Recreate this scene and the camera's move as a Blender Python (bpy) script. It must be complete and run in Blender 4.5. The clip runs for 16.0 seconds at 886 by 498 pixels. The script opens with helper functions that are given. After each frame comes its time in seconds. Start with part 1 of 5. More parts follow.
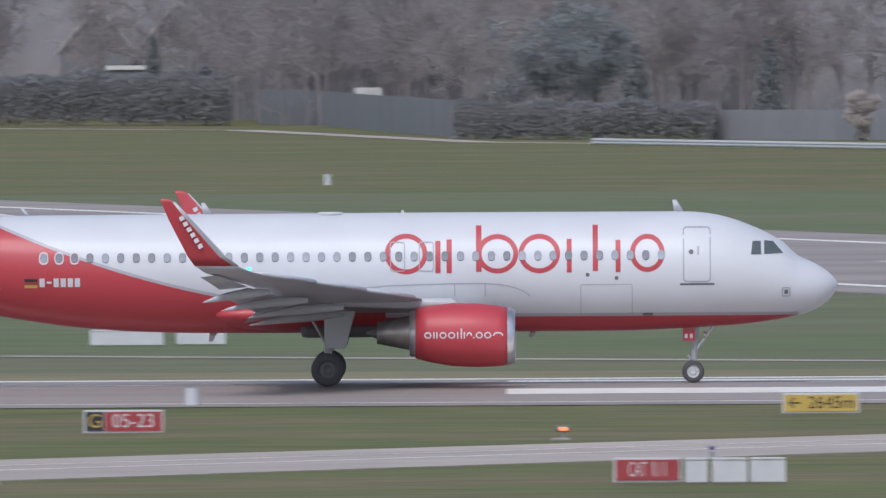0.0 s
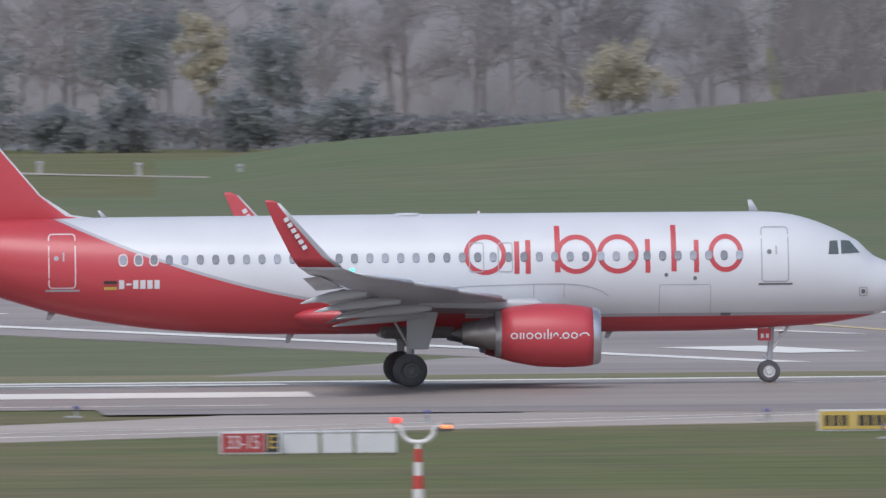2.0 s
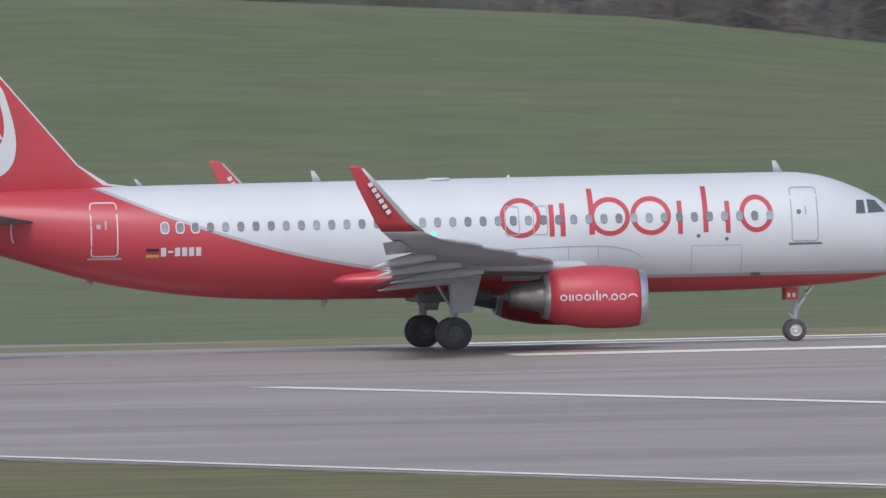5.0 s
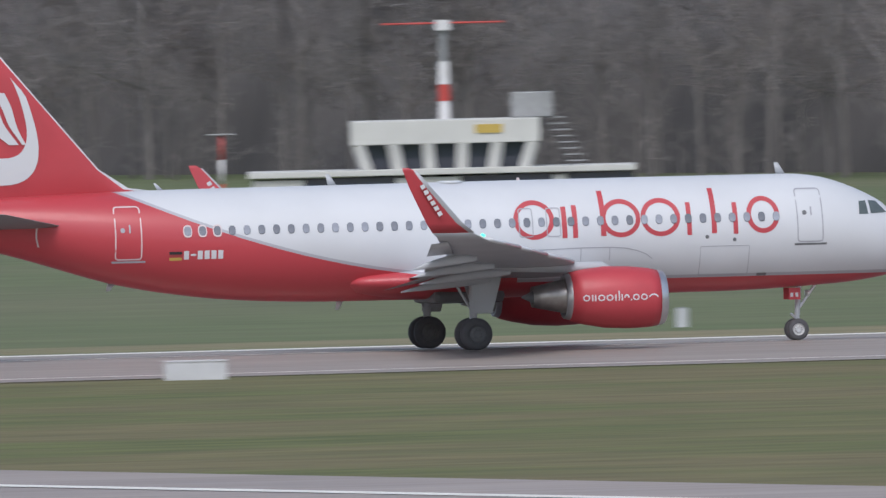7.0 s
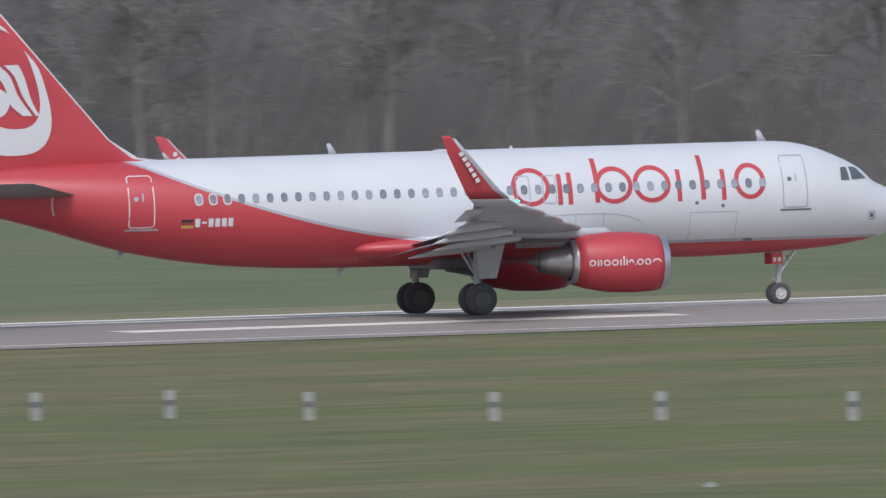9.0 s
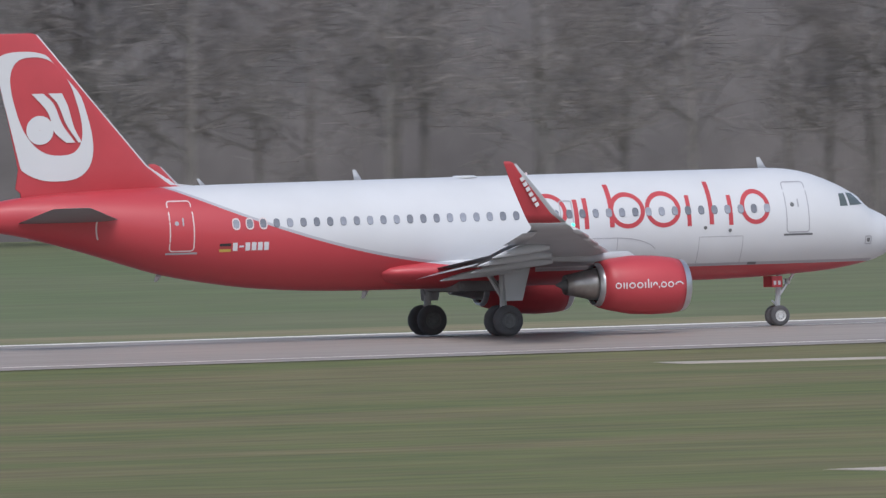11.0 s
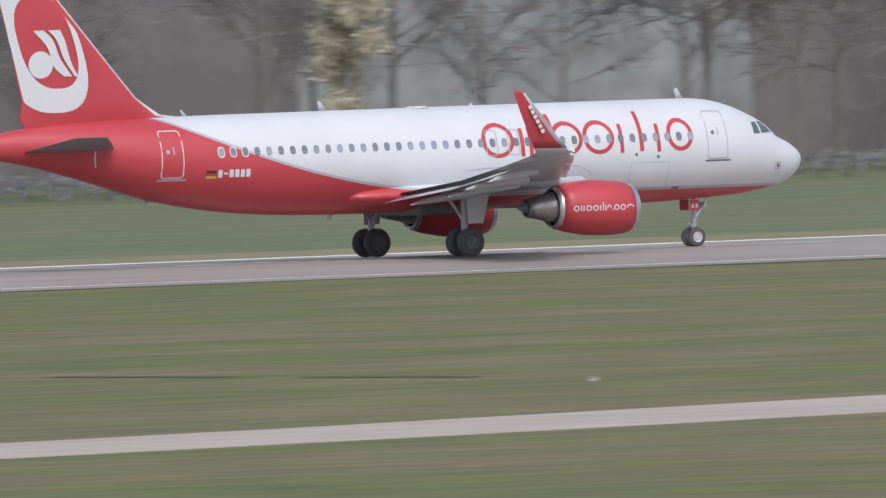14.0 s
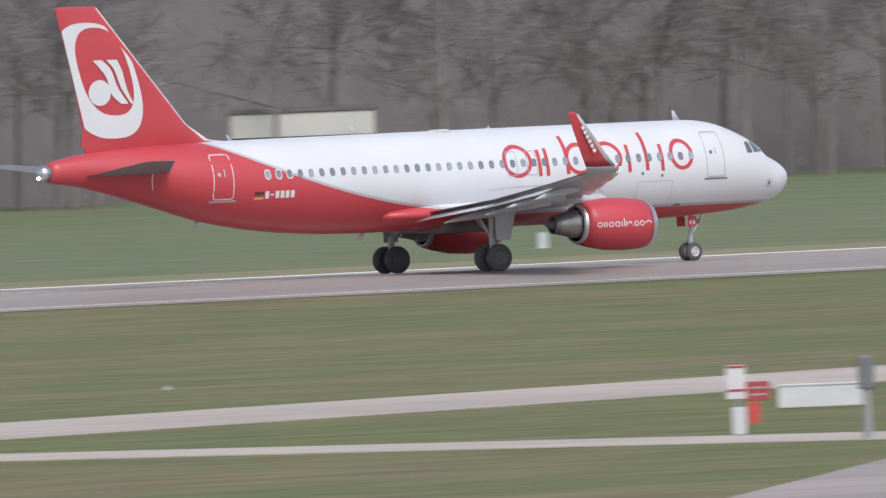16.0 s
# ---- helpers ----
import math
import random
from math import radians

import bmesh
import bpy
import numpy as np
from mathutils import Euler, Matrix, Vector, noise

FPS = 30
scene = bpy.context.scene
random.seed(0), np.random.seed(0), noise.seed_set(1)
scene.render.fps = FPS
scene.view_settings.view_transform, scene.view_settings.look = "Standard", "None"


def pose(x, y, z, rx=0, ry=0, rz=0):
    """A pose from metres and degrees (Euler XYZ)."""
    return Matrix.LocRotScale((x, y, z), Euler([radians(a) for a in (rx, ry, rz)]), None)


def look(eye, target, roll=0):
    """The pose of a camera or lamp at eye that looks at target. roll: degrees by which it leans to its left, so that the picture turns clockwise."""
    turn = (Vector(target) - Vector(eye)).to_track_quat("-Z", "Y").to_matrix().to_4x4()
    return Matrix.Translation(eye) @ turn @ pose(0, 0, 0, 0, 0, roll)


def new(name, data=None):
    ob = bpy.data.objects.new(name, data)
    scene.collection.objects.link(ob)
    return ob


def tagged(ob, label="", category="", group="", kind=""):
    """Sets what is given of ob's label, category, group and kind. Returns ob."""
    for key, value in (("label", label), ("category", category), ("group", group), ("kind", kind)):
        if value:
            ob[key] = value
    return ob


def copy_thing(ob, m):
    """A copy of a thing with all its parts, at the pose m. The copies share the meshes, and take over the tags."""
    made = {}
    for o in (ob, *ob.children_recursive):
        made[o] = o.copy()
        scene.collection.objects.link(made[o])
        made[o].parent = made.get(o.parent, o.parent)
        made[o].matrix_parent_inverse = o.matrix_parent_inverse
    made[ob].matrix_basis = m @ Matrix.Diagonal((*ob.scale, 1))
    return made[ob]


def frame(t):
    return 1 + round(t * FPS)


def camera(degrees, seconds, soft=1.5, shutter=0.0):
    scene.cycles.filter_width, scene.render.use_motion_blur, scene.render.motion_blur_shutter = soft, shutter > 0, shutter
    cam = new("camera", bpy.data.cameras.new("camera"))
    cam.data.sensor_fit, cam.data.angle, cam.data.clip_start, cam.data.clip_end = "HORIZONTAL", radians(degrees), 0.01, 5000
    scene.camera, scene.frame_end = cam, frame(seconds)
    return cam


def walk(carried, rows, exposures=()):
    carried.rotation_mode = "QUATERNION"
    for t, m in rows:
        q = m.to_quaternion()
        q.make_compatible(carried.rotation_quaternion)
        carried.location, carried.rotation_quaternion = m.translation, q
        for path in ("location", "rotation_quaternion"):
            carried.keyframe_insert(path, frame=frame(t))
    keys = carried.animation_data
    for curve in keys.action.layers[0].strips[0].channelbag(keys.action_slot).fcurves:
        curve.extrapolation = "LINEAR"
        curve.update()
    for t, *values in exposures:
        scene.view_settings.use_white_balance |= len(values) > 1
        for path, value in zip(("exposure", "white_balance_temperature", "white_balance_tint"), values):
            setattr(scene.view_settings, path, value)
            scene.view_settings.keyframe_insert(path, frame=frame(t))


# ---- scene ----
# ---------------------------------------------------------------- camera
LENS, EYE, TRACK = 1.7396, (0.0, 0.0, 14.7), 1011.94


def roll_out(t):
    """Where the aircraft's main gear is along the runway at t seconds."""
    return -8.686 + 24.630 * t + 1.30270 * t * t - 0.008242 * t ** 3


def view(pan, tilt, lean):
    """Camera pose at the spectators' place: degrees right of the runway's normal, up, and lean to the left."""
    return Matrix.Translation(EYE) @ pose(0, 0, 0, 0, 0, -pan) @ pose(0, 0, 0, 90 + tilt) @ pose(0, 0, 0, 0, 0, -lean)


cam = camera(LENS, 16.0, soft=1.4, shutter=0.24)
walk(cam, [(t, view(*a)) for t, a in (
    (0.0, (-0.2659, -0.5673, 0.342)),
    (0.5, (0.4258, -0.5776, 0.371)),
    (1.0, (1.1155, -0.5577, 0.419)),
    (1.5, (1.8846, -0.5381, 0.379)),
    (2.0, (2.6631, -0.5641, 0.483)),
    (2.5, (3.4365, -0.5609, 0.409)),
    (3.0, (4.3096, -0.6016, 0.523)),
    (3.5, (5.1470, -0.6412, 0.830)),
    (4.0, (6.1438, -0.6239, 0.911)),
    (4.2, (6.6038, -0.6317, 0.956)),
    (4.5, (7.1997, -0.6311, 0.988)),
    (5.0, (8.2230, -0.6282, 1.145)),
    (5.5, (9.2768, -0.6245, 1.350)),
    (6.0, (10.3529, -0.6217, 1.507)),
    (6.3, (11.0059, -0.6211, 1.540)),
    (6.5, (11.3996, -0.6131, 1.556)),
    (7.0, (12.5110, -0.6152, 1.369)),
    (7.5, (13.7116, -0.6150, 1.208)),
    (8.0, (14.8441, -0.5863, 1.524)),
    (8.5, (16.0075, -0.6095, 1.578)),
    (9.0, (17.1567, -0.6669, 1.588)),
    (9.5, (18.3212, -0.6713, 1.687)),
    (9.7, (18.8254, -0.6535, 1.795)),
    (10.0, (19.5477, -0.6491, 1.773)),
    (10.5, (20.7532, -0.6279, 1.665)),
    (11.0, (21.9625, -0.6003, 1.525)),
    (11.5, (23.1777, -0.5791, 1.417)),
    (11.8, (23.9105, -0.5748, 1.395)),
    (12.0, (24.4180, -0.5927, 1.351)),
    (12.5, (25.6793, -0.5869, 1.447)),
    (13.0, (26.9559, -0.6635, 1.489)),
    (13.5, (28.1904, -0.7446, 1.529)),
    (14.0, (29.3906, -0.7116, 1.771)),
    (14.5, (30.6008, -0.6884, 1.842)),
    (15.0, (31.7989, -0.6683, 1.982)),
    (15.5, (32.9651, -0.6564, 2.154)),
    (16.0, (34.1023, -0.6430, 2.298)),
)], [(0.0, 0.05, 6100, 11), (4.0, 0.05, 6250, 9), (9.0, 0.10, 6250, 9), (12.5, 0.15, 6400, 9), (14.0, 0.31, 6500, 9), (16.0, 0.42, 6560, 9)])

# ---------------------------------------------------------------- light
SUN_EL, SUN_AZ = 50.0, 196.0      # degrees up, degrees right of the runway's normal: behind the spectators
world = bpy.data.worlds.new("sky")
scene.world = world
world.use_nodes = True
wn = world.node_tree.nodes
sky = wn.new("ShaderNodeTexSky")
sky.sky_type, sky.sun_disc = "NISHITA", False
sky.sun_elevation, sky.sun_rotation = radians(SUN_EL), radians(SUN_AZ)
sky.air_density, sky.dust_density, sky.ozone_density = 1.0, 2.0, 2.0
haze = wn.new("ShaderNodeHueSaturation")
haze.inputs["Saturation"].default_value = 0.75
world.node_tree.links.new(sky.outputs[0], haze.inputs["Color"])
world.node_tree.links.new(haze.outputs[0], wn["Background"].inputs[0])
wn["Background"].inputs[1].default_value = 0.135
sun = new("sun", bpy.data.lights.new("sun", "SUN"))
sun.data.energy, sun.data.angle, sun.data.color = 1.65, radians(30), (1.0, 0.97, 0.94)
a, e = radians(SUN_AZ), radians(SUN_EL)
sun.matrix_world = look((math.sin(a) * math.cos(e) * 100, math.cos(a) * math.cos(e) * 100, math.sin(e) * 100), (0, 0, 0))

# ---------------------------------------------------------------- materials


def mat(name, col, rough=0.6, metal=0.0, var=0.12, size=1.0, bump=0.0, var2=None, big=0.0, coat=0.0, glow=0.0, stretch=(1, 1, 1), island=0.0, piece=0.0, thin=0.0, edge=(0.38, 0.64)):
    """A surface with grain (size metres) and, if big is given, wider stains of that size towards var2."""
    m = bpy.data.materials.new(name)
    m.use_nodes = True
    nt, b = m.node_tree, m.node_tree.nodes["Principled BSDF"]
    co = nt.nodes.new("ShaderNodeTexCoord")
    mp = nt.nodes.new("ShaderNodeMapping")
    mp.inputs["Scale"].default_value = stretch
    nt.links.new(co.outputs["Object"], mp.inputs[0])
    n = nt.nodes.new("ShaderNodeTexNoise")
    n.inputs["Scale"].default_value, n.inputs["Detail"].default_value = 1.0 / size, 4.0
    nt.links.new(mp.outputs[0], n.inputs["Vector"])
    ramp = nt.nodes.new("ShaderNodeMapRange")
    ramp.inputs["From Min"].default_value, ramp.inputs["From Max"].default_value = 0.3, 0.7
    ramp.inputs["To Min"].default_value, ramp.inputs["To Max"].default_value = 1.0 - var, 1.0 + var
    nt.links.new(n.outputs["Fac"], ramp.inputs["Value"])
    base = nt.nodes.new("ShaderNodeRGB")
    base.outputs[0].default_value = (*col, 1)
    last = base.outputs[0]
    if var2 is not None:
        n2 = nt.nodes.new("ShaderNodeTexNoise")
        n2.inputs["Scale"].default_value, n2.inputs["Detail"].default_value = 1.0 / big, 5.0
        nt.links.new(mp.outputs[0], n2.inputs["Vector"])
        r2 = nt.nodes.new("ShaderNodeMapRange")
        r2.inputs["From Min"].default_value, r2.inputs["From Max"].default_value = edge
        nt.links.new(n2.outputs["Fac"], r2.inputs["Value"])
        mx = nt.nodes.new("ShaderNodeMix")
        mx.data_type = "RGBA"
        nt.links.new(r2.outputs[0], mx.inputs[0])
        nt.links.new(last, mx.inputs[6])
        mx.inputs[7].default_value = (*var2, 1)
        last = mx.outputs[2]
    val = nt.nodes.new("ShaderNodeHueSaturation")
    nt.links.new(last, val.inputs["Color"])
    v = ramp.outputs[0]
    for amount, kind, socket in ((island, "ShaderNodeNewGeometry", "Random Per Island"), (piece, "ShaderNodeObjectInfo", "Random")):
        if amount:
            g = nt.nodes.new(kind)
            r3 = nt.nodes.new("ShaderNodeMapRange")
            r3.inputs["To Min"].default_value, r3.inputs["To Max"].default_value = 1 - amount, 1 + amount
            nt.links.new(g.outputs[socket], r3.inputs["Value"])
            mul = nt.nodes.new("ShaderNodeMath")
            mul.operation = "MULTIPLY"
            nt.links.new(v, mul.inputs[0])
            nt.links.new(r3.outputs[0], mul.inputs[1])
            v = mul.outputs[0]
    nt.links.new(v, val.inputs["Value"])
    nt.links.new(val.outputs[0], b.inputs["Base Color"])
    b.inputs["Roughness"].default_value, b.inputs["Metallic"].default_value = rough, metal
    b.inputs["Coat Weight"].default_value = coat
    b.inputs["Coat Roughness"].default_value = 0.12
    if bump:
        bp = nt.nodes.new("ShaderNodeBump")
        bp.inputs["Strength"].default_value, bp.inputs["Distance"].default_value = bump, size * 0.2
        nt.links.new(n.outputs["Fac"], bp.inputs["Height"])
        nt.links.new(bp.outputs[0], b.inputs["Normal"])
    if glow:
        b.inputs["Emission Color"].default_value = (*col, 1)
        b.inputs["Emission Strength"].default_value = glow
    if thin:
        tr, mx = nt.nodes.new("ShaderNodeBsdfTranslucent"), nt.nodes.new("ShaderNodeMixShader")
        nt.links.new(val.outputs[0], tr.inputs["Color"])
        mx.inputs[0].default_value = thin
        nt.links.new(b.outputs[0], mx.inputs[1])
        nt.links.new(tr.outputs[0], mx.inputs[2])
        nt.links.new(mx.outputs[0], nt.nodes["Material Output"].inputs["Surface"])
    return m


# RED is less saturated than the paint, haze washed into it
RED, WHITE = (0.46, 0.050, 0.064), (0.60, 0.605, 0.635)
M = dict(
    grass=mat("grass", (0.108, 0.119, 0.034), 0.95, var=0.24, size=3.2, bump=0.4, var2=(0.152, 0.128, 0.056), big=20.0, stretch=(0.6, 1, 1), edge=(0.41, 0.61)),
    dry_grass=mat("dry_grass", (0.225, 0.188, 0.105), 0.95, var=0.18, size=2.2, bump=0.3, var2=(0.178, 0.168, 0.082), big=16.0, stretch=(0.5, 1, 1)),
    far_grass=mat("far_grass", (0.112, 0.138, 0.056), 0.95, var=0.14, size=7.0, var2=(0.138, 0.143, 0.072), big=70.0),
    asphalt=mat("asphalt", (0.325, 0.272, 0.240), 0.58, var=0.12, size=1.2, bump=0.1, var2=(0.255, 0.215, 0.192), big=28.0, stretch=(0.12, 1, 1)),
    concrete=mat("concrete", (0.47, 0.395, 0.345), 0.75, var=0.10, size=2.0, bump=0.1, var2=(0.37, 0.315, 0.28), big=30.0, stretch=(0.5, 1, 1)),
    old_asphalt=mat("old_asphalt", (0.345, 0.292, 0.268), 0.72, var=0.10, size=2.0, bump=0.1, var2=(0.255, 0.218, 0.204), big=22.0, stretch=(0.2, 1, 1)),
    marking=mat("marking", (0.95, 0.87, 0.77), 0.35, var=0.06, size=1.5, var2=(0.84, 0.77, 0.69), big=9.0),
    yellow_marking=mat("yellow_marking", (0.72, 0.55, 0.26), 0.5, var=0.1, size=2.0),
    soil=mat("soil", (0.30, 0.255, 0.21), 0.95, var=0.15, size=2.0, bump=0.3),
    mud=mat("mud", (0.10, 0.085, 0.055), 0.95, var=0.3, size=1.0, bump=0.3),
    white_paint=mat("white_paint", WHITE, 0.28, var=0.02, size=3.0, coat=0.5),
    red_paint=mat("red_paint", RED, 0.48, var=0.07, size=1.5, coat=0.06),
    grey_paint=mat("grey_paint", (0.42, 0.43, 0.46), 0.4, var=0.06, size=1.5, coat=0.2),
    dark_grey=mat("dark_grey", (0.14, 0.14, 0.15), 0.5, var=0.1, size=0.8),
    line_grey=mat("line_grey", (0.36, 0.36, 0.40), 0.45, var=0.05, size=1.0),
    door_line=mat("door_line", (0.62, 0.52, 0.53), 0.45, var=0.05, size=1.0),
    bare_metal=mat("bare_metal", (0.62, 0.62, 0.65), 0.32, 0.9, var=0.10, size=0.5),
    hot_metal=mat("hot_metal", (0.34, 0.32, 0.31), 0.38, 0.9, var=0.18, size=0.4),
    tyre=mat("tyre", (0.085, 0.083, 0.090), 0.85, var=0.15, size=0.2, bump=0.2),
    rim=mat("rim", (0.55, 0.55, 0.56), 0.4, 0.3, var=0.1, size=0.2),
    dark_rim=mat("dark_rim", (0.12, 0.12, 0.125), 0.5, 0.3, var=0.1, size=0.2),
    pane=mat("pane", (0.235, 0.245, 0.285), 0.15, var=0.15, size=0.4, coat=0.6, piece=0.35),
    cockpit_pane=mat("cockpit_pane", (0.10, 0.12, 0.12), 0.10, var=0.1, size=0.5, coat=0.6),
    # tailplane: grey paint darkened to carry the shade of its underside
    tail_grey=mat("tail_grey", (0.20, 0.185, 0.19), 0.5, var=0.08, size=1.0),
    white_sign=mat("white_sign", (0.53, 0.53, 0.55), 0.5, var=0.06, size=0.5),
    post_white=mat("post_white", (0.30, 0.30, 0.285), 0.7, var=0.15, size=0.3),
    sign_red=mat("sign_red", (0.33, 0.045, 0.05), 0.5, var=0.08, size=0.4),
    sign_yellow=mat("sign_yellow", (0.50, 0.35, 0.08), 0.5, var=0.06, size=0.4),
    sign_black=mat("sign_black", (0.025, 0.025, 0.028), 0.5, var=0.1, size=0.4),
    mast_red=mat("mast_red", (0.48, 0.06, 0.05), 0.5, var=0.1, size=0.6),
    mast_white=mat("mast_white", (0.68, 0.66, 0.66), 0.5, var=0.08, size=0.6),
    cloth_red=mat("cloth_red", (0.32, 0.145, 0.14), 0.9, var=0.12, size=0.5, bump=0.3),
    cloth_white=mat("cloth_white", (0.33, 0.33, 0.335), 0.9, var=0.1, size=0.5, bump=0.3),
    galvanised=mat("galvanised", (0.32, 0.32, 0.325), 0.5, 0.4, var=0.1, size=0.3),
    lamp_red=mat("lamp_red", (1.0, 0.08, 0.06), 0.3, glow=0.7),
    lamp_orange=mat("lamp_orange", (1.0, 0.30, 0.12), 0.3, glow=0.8),
    lamp_white=mat("lamp_white", (1.0, 0.97, 0.9), 0.3, glow=6.0),
    lamp_green=mat("lamp_green", (0.1, 1.0, 0.6), 0.3, glow=1.5),
    lamp_blue=mat("lamp_blue", (0.10, 0.10, 0.25), 0.3),
    bark=mat("bark", (0.200, 0.182, 0.178), 0.95, var=0.15, size=1.5, island=0.2),
    twigs=mat("twigs", (0.355, 0.318, 0.308), 0.95, var=0.08, size=5.0, var2=(0.320, 0.292, 0.288), big=22.0, island=0.05, thin=0.5),
    # far twigs: paler copy of the twigs, distance haze put into the colour
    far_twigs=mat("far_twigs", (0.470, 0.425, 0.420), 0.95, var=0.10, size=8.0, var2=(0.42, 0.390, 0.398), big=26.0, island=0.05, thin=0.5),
    # evergreen and hedge: greyed and paled in the colour for distance haze
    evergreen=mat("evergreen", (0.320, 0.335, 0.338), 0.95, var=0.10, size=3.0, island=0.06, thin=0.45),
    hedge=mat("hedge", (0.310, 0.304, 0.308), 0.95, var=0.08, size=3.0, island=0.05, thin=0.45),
    brown_shrub=mat("brown_shrub", (0.25, 0.185, 0.178), 0.95, var=0.15, size=3.0, island=0.12, thin=0.45),
    willow=mat("willow", (0.54, 0.49, 0.39), 0.95, var=0.15, size=3.0, island=0.12, thin=0.45),
    blossom=mat("blossom", (0.62, 0.56, 0.53), 0.95, var=0.12, size=2.0, island=0.12, thin=0.45),
    # bright patch of light at the woods' edge, put into a pale crown colour
    sunlit=mat("sunlit", (0.66, 0.60, 0.50), 0.95, var=0.12, size=2.0, island=0.15, thin=0.45),
    weathered=mat("weathered", (0.17, 0.165, 0.15), 0.8, var=0.2, size=0.3),
    green_bush=mat("green_bush", (0.24, 0.29, 0.21), 0.95, var=0.15, size=2.0, island=0.15, thin=0.45),
    # near backdrop: the dim depth of the woods put into the colour
    dim_wood=mat("dim_wood", (0.122, 0.110, 0.107), 0.98, var=0.12, size=1.6, var2=(0.106, 0.097, 0.096), big=14.0, stretch=(1, 1, 0.12)),
    # far rise: its paler tone carries the haze of the distance
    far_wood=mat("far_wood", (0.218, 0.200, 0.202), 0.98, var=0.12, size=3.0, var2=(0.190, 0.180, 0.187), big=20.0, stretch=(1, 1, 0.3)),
    wall_grey=mat("wall_grey", (0.205, 0.207, 0.224), 0.8, var=0.08, size=4.0, piece=0.06),
    plaster=mat("plaster", (0.56, 0.55, 0.53), 0.7, var=0.06, size=2.0),
    # grey-blue haze glimpsed between the trunks, painted on an added block
    haze_block=mat("haze_block", (0.27, 0.28, 0.29), 0.8, var=0.2, size=2.0, var2=(0.20, 0.20, 0.20), big=5.0),
    roof_tile=mat("roof_tile", (0.14, 0.13, 0.135), 0.8, var=0.15, size=1.0),
    dark_glass=mat("dark_glass", (0.025, 0.03, 0.045), 0.1, var=0.1, size=2.0, coat=0.6),
)


def livery():
    """Fuselage paint: white above, red aft and along the belly, with a grey pinstripe on the swooping border."""
    m = mat("livery", WHITE, 0.42, var=0.03, size=2.0, coat=0.12)
    nt, b = m.node_tree, m.node_tree.nodes["Principled BSDF"]
    co = nt.nodes.new("ShaderNodeTexCoord")
    s = nt.nodes.new("ShaderNodeSeparateXYZ")
    nt.links.new(co.outputs["Object"], s.inputs[0])

    def op(kind, p, q=0.0, r=0.0):
        n = nt.nodes.new("ShaderNodeMath")
        n.operation = kind
        for i, v in enumerate((p, q, r)):
            if isinstance(v, (int, float)):
                n.inputs[i].default_value = v
            else:
                nt.links.new(v, n.inputs[i])
        return n.outputs[0]

    u = op("MAXIMUM", op("SUBTRACT", -1.0, s.outputs[0]), 0.0)
    border = op("ADD", op("MULTIPLY", u, 0.105), op("MULTIPLY", op("MULTIPLY", u, u), 0.0165))
    border = op("ADD", border, 2.65)
    front = op("GREATER_THAN", s.outputs[0], 2.0)
    border = op("SUBTRACT", border, op("MULTIPLY", front, 0.31))
    above = op("SUBTRACT", s.outputs[2], border)
    red = op("LESS_THAN", above, 0.0)
    red = op("MULTIPLY", red, op("LESS_THAN", s.outputs[0], 16.3))
    stripe = op("MULTIPLY", op("LESS_THAN", above, 0.11), op("LESS_THAN", s.outputs[0], 16.3))
    red = op("MAXIMUM", red, op("MULTIPLY", op("LESS_THAN", s.outputs[0], -13.0), 1.0))
    src = b.inputs["Base Color"].links[0].from_socket
    for mask, colour in ((stripe, (0.40, 0.40, 0.44)), (red, RED)):
        mx = nt.nodes.new("ShaderNodeMix")
        mx.data_type = "RGBA"
        nt.links.new(mask, mx.inputs[0])
        nt.links.new(src, mx.inputs[6])
        mx.inputs[7].default_value = (*colour, 1)
        src = mx.outputs[2]
    nt.links.new(src, b.inputs["Base Color"])
    return m


M["livery"] = livery()

# ---------------------------------------------------------------- mesh helpers


def link(name, verts, faces, material, parent=None, label="", smooth=False):
    me = bpy.data.meshes.new(name)
    me.from_pydata([tuple(v) for v in verts], [], faces)
    me.materials.append(M[material])
    me.update()
    if smooth:
        me.polygons.foreach_set("use_smooth", [True] * len(me.polygons))
    ob = new(name, me)
    ob.parent = parent
    return tagged(ob, label) if label else ob


def part(name, bm, material, parent=None, label="", smooth=False):
    me = bpy.data.meshes.new(name)
    bmesh.ops.recalc_face_normals(bm, faces=bm.faces)
    bm.to_mesh(me)
    bm.free()
    me.materials.append(M[material])
    if smooth:
        me.polygons.foreach_set("use_smooth", [True] * len(me.polygons))
    ob = new(name, me)
    ob.parent = parent
    return tagged(ob, label) if label else ob


def thing(name, m, label, category, group="", kind=""):
    ob = new(name)
    ob.matrix_basis = m
    return tagged(ob, label, category, group, kind)


def add_box(bm, c, s, bevel=0.0, turn=None):
    """A box of centre c and sizes s, with bevelled edges."""
    g = bmesh.ops.create_cube(bm, size=1.0)["verts"]
    bmesh.ops.scale(bm, vec=s, verts=g)
    if bevel:
        edges = list({ed for v in g for ed in v.link_edges})
        g = bmesh.ops.bevel(bm, geom=edges, offset=bevel, segments=2, affect="EDGES", profile=0.6)["verts"]
        g = list({v for v in g})
    if turn is not None:
        bmesh.ops.rotate(bm, cent=(0, 0, 0), matrix=turn, verts=g)
    bmesh.ops.translate(bm, vec=c, verts=g)
    return bm


def box(c, s, bevel=0.0, turn=None):
    return add_box(bmesh.new(), c, s, bevel, turn)


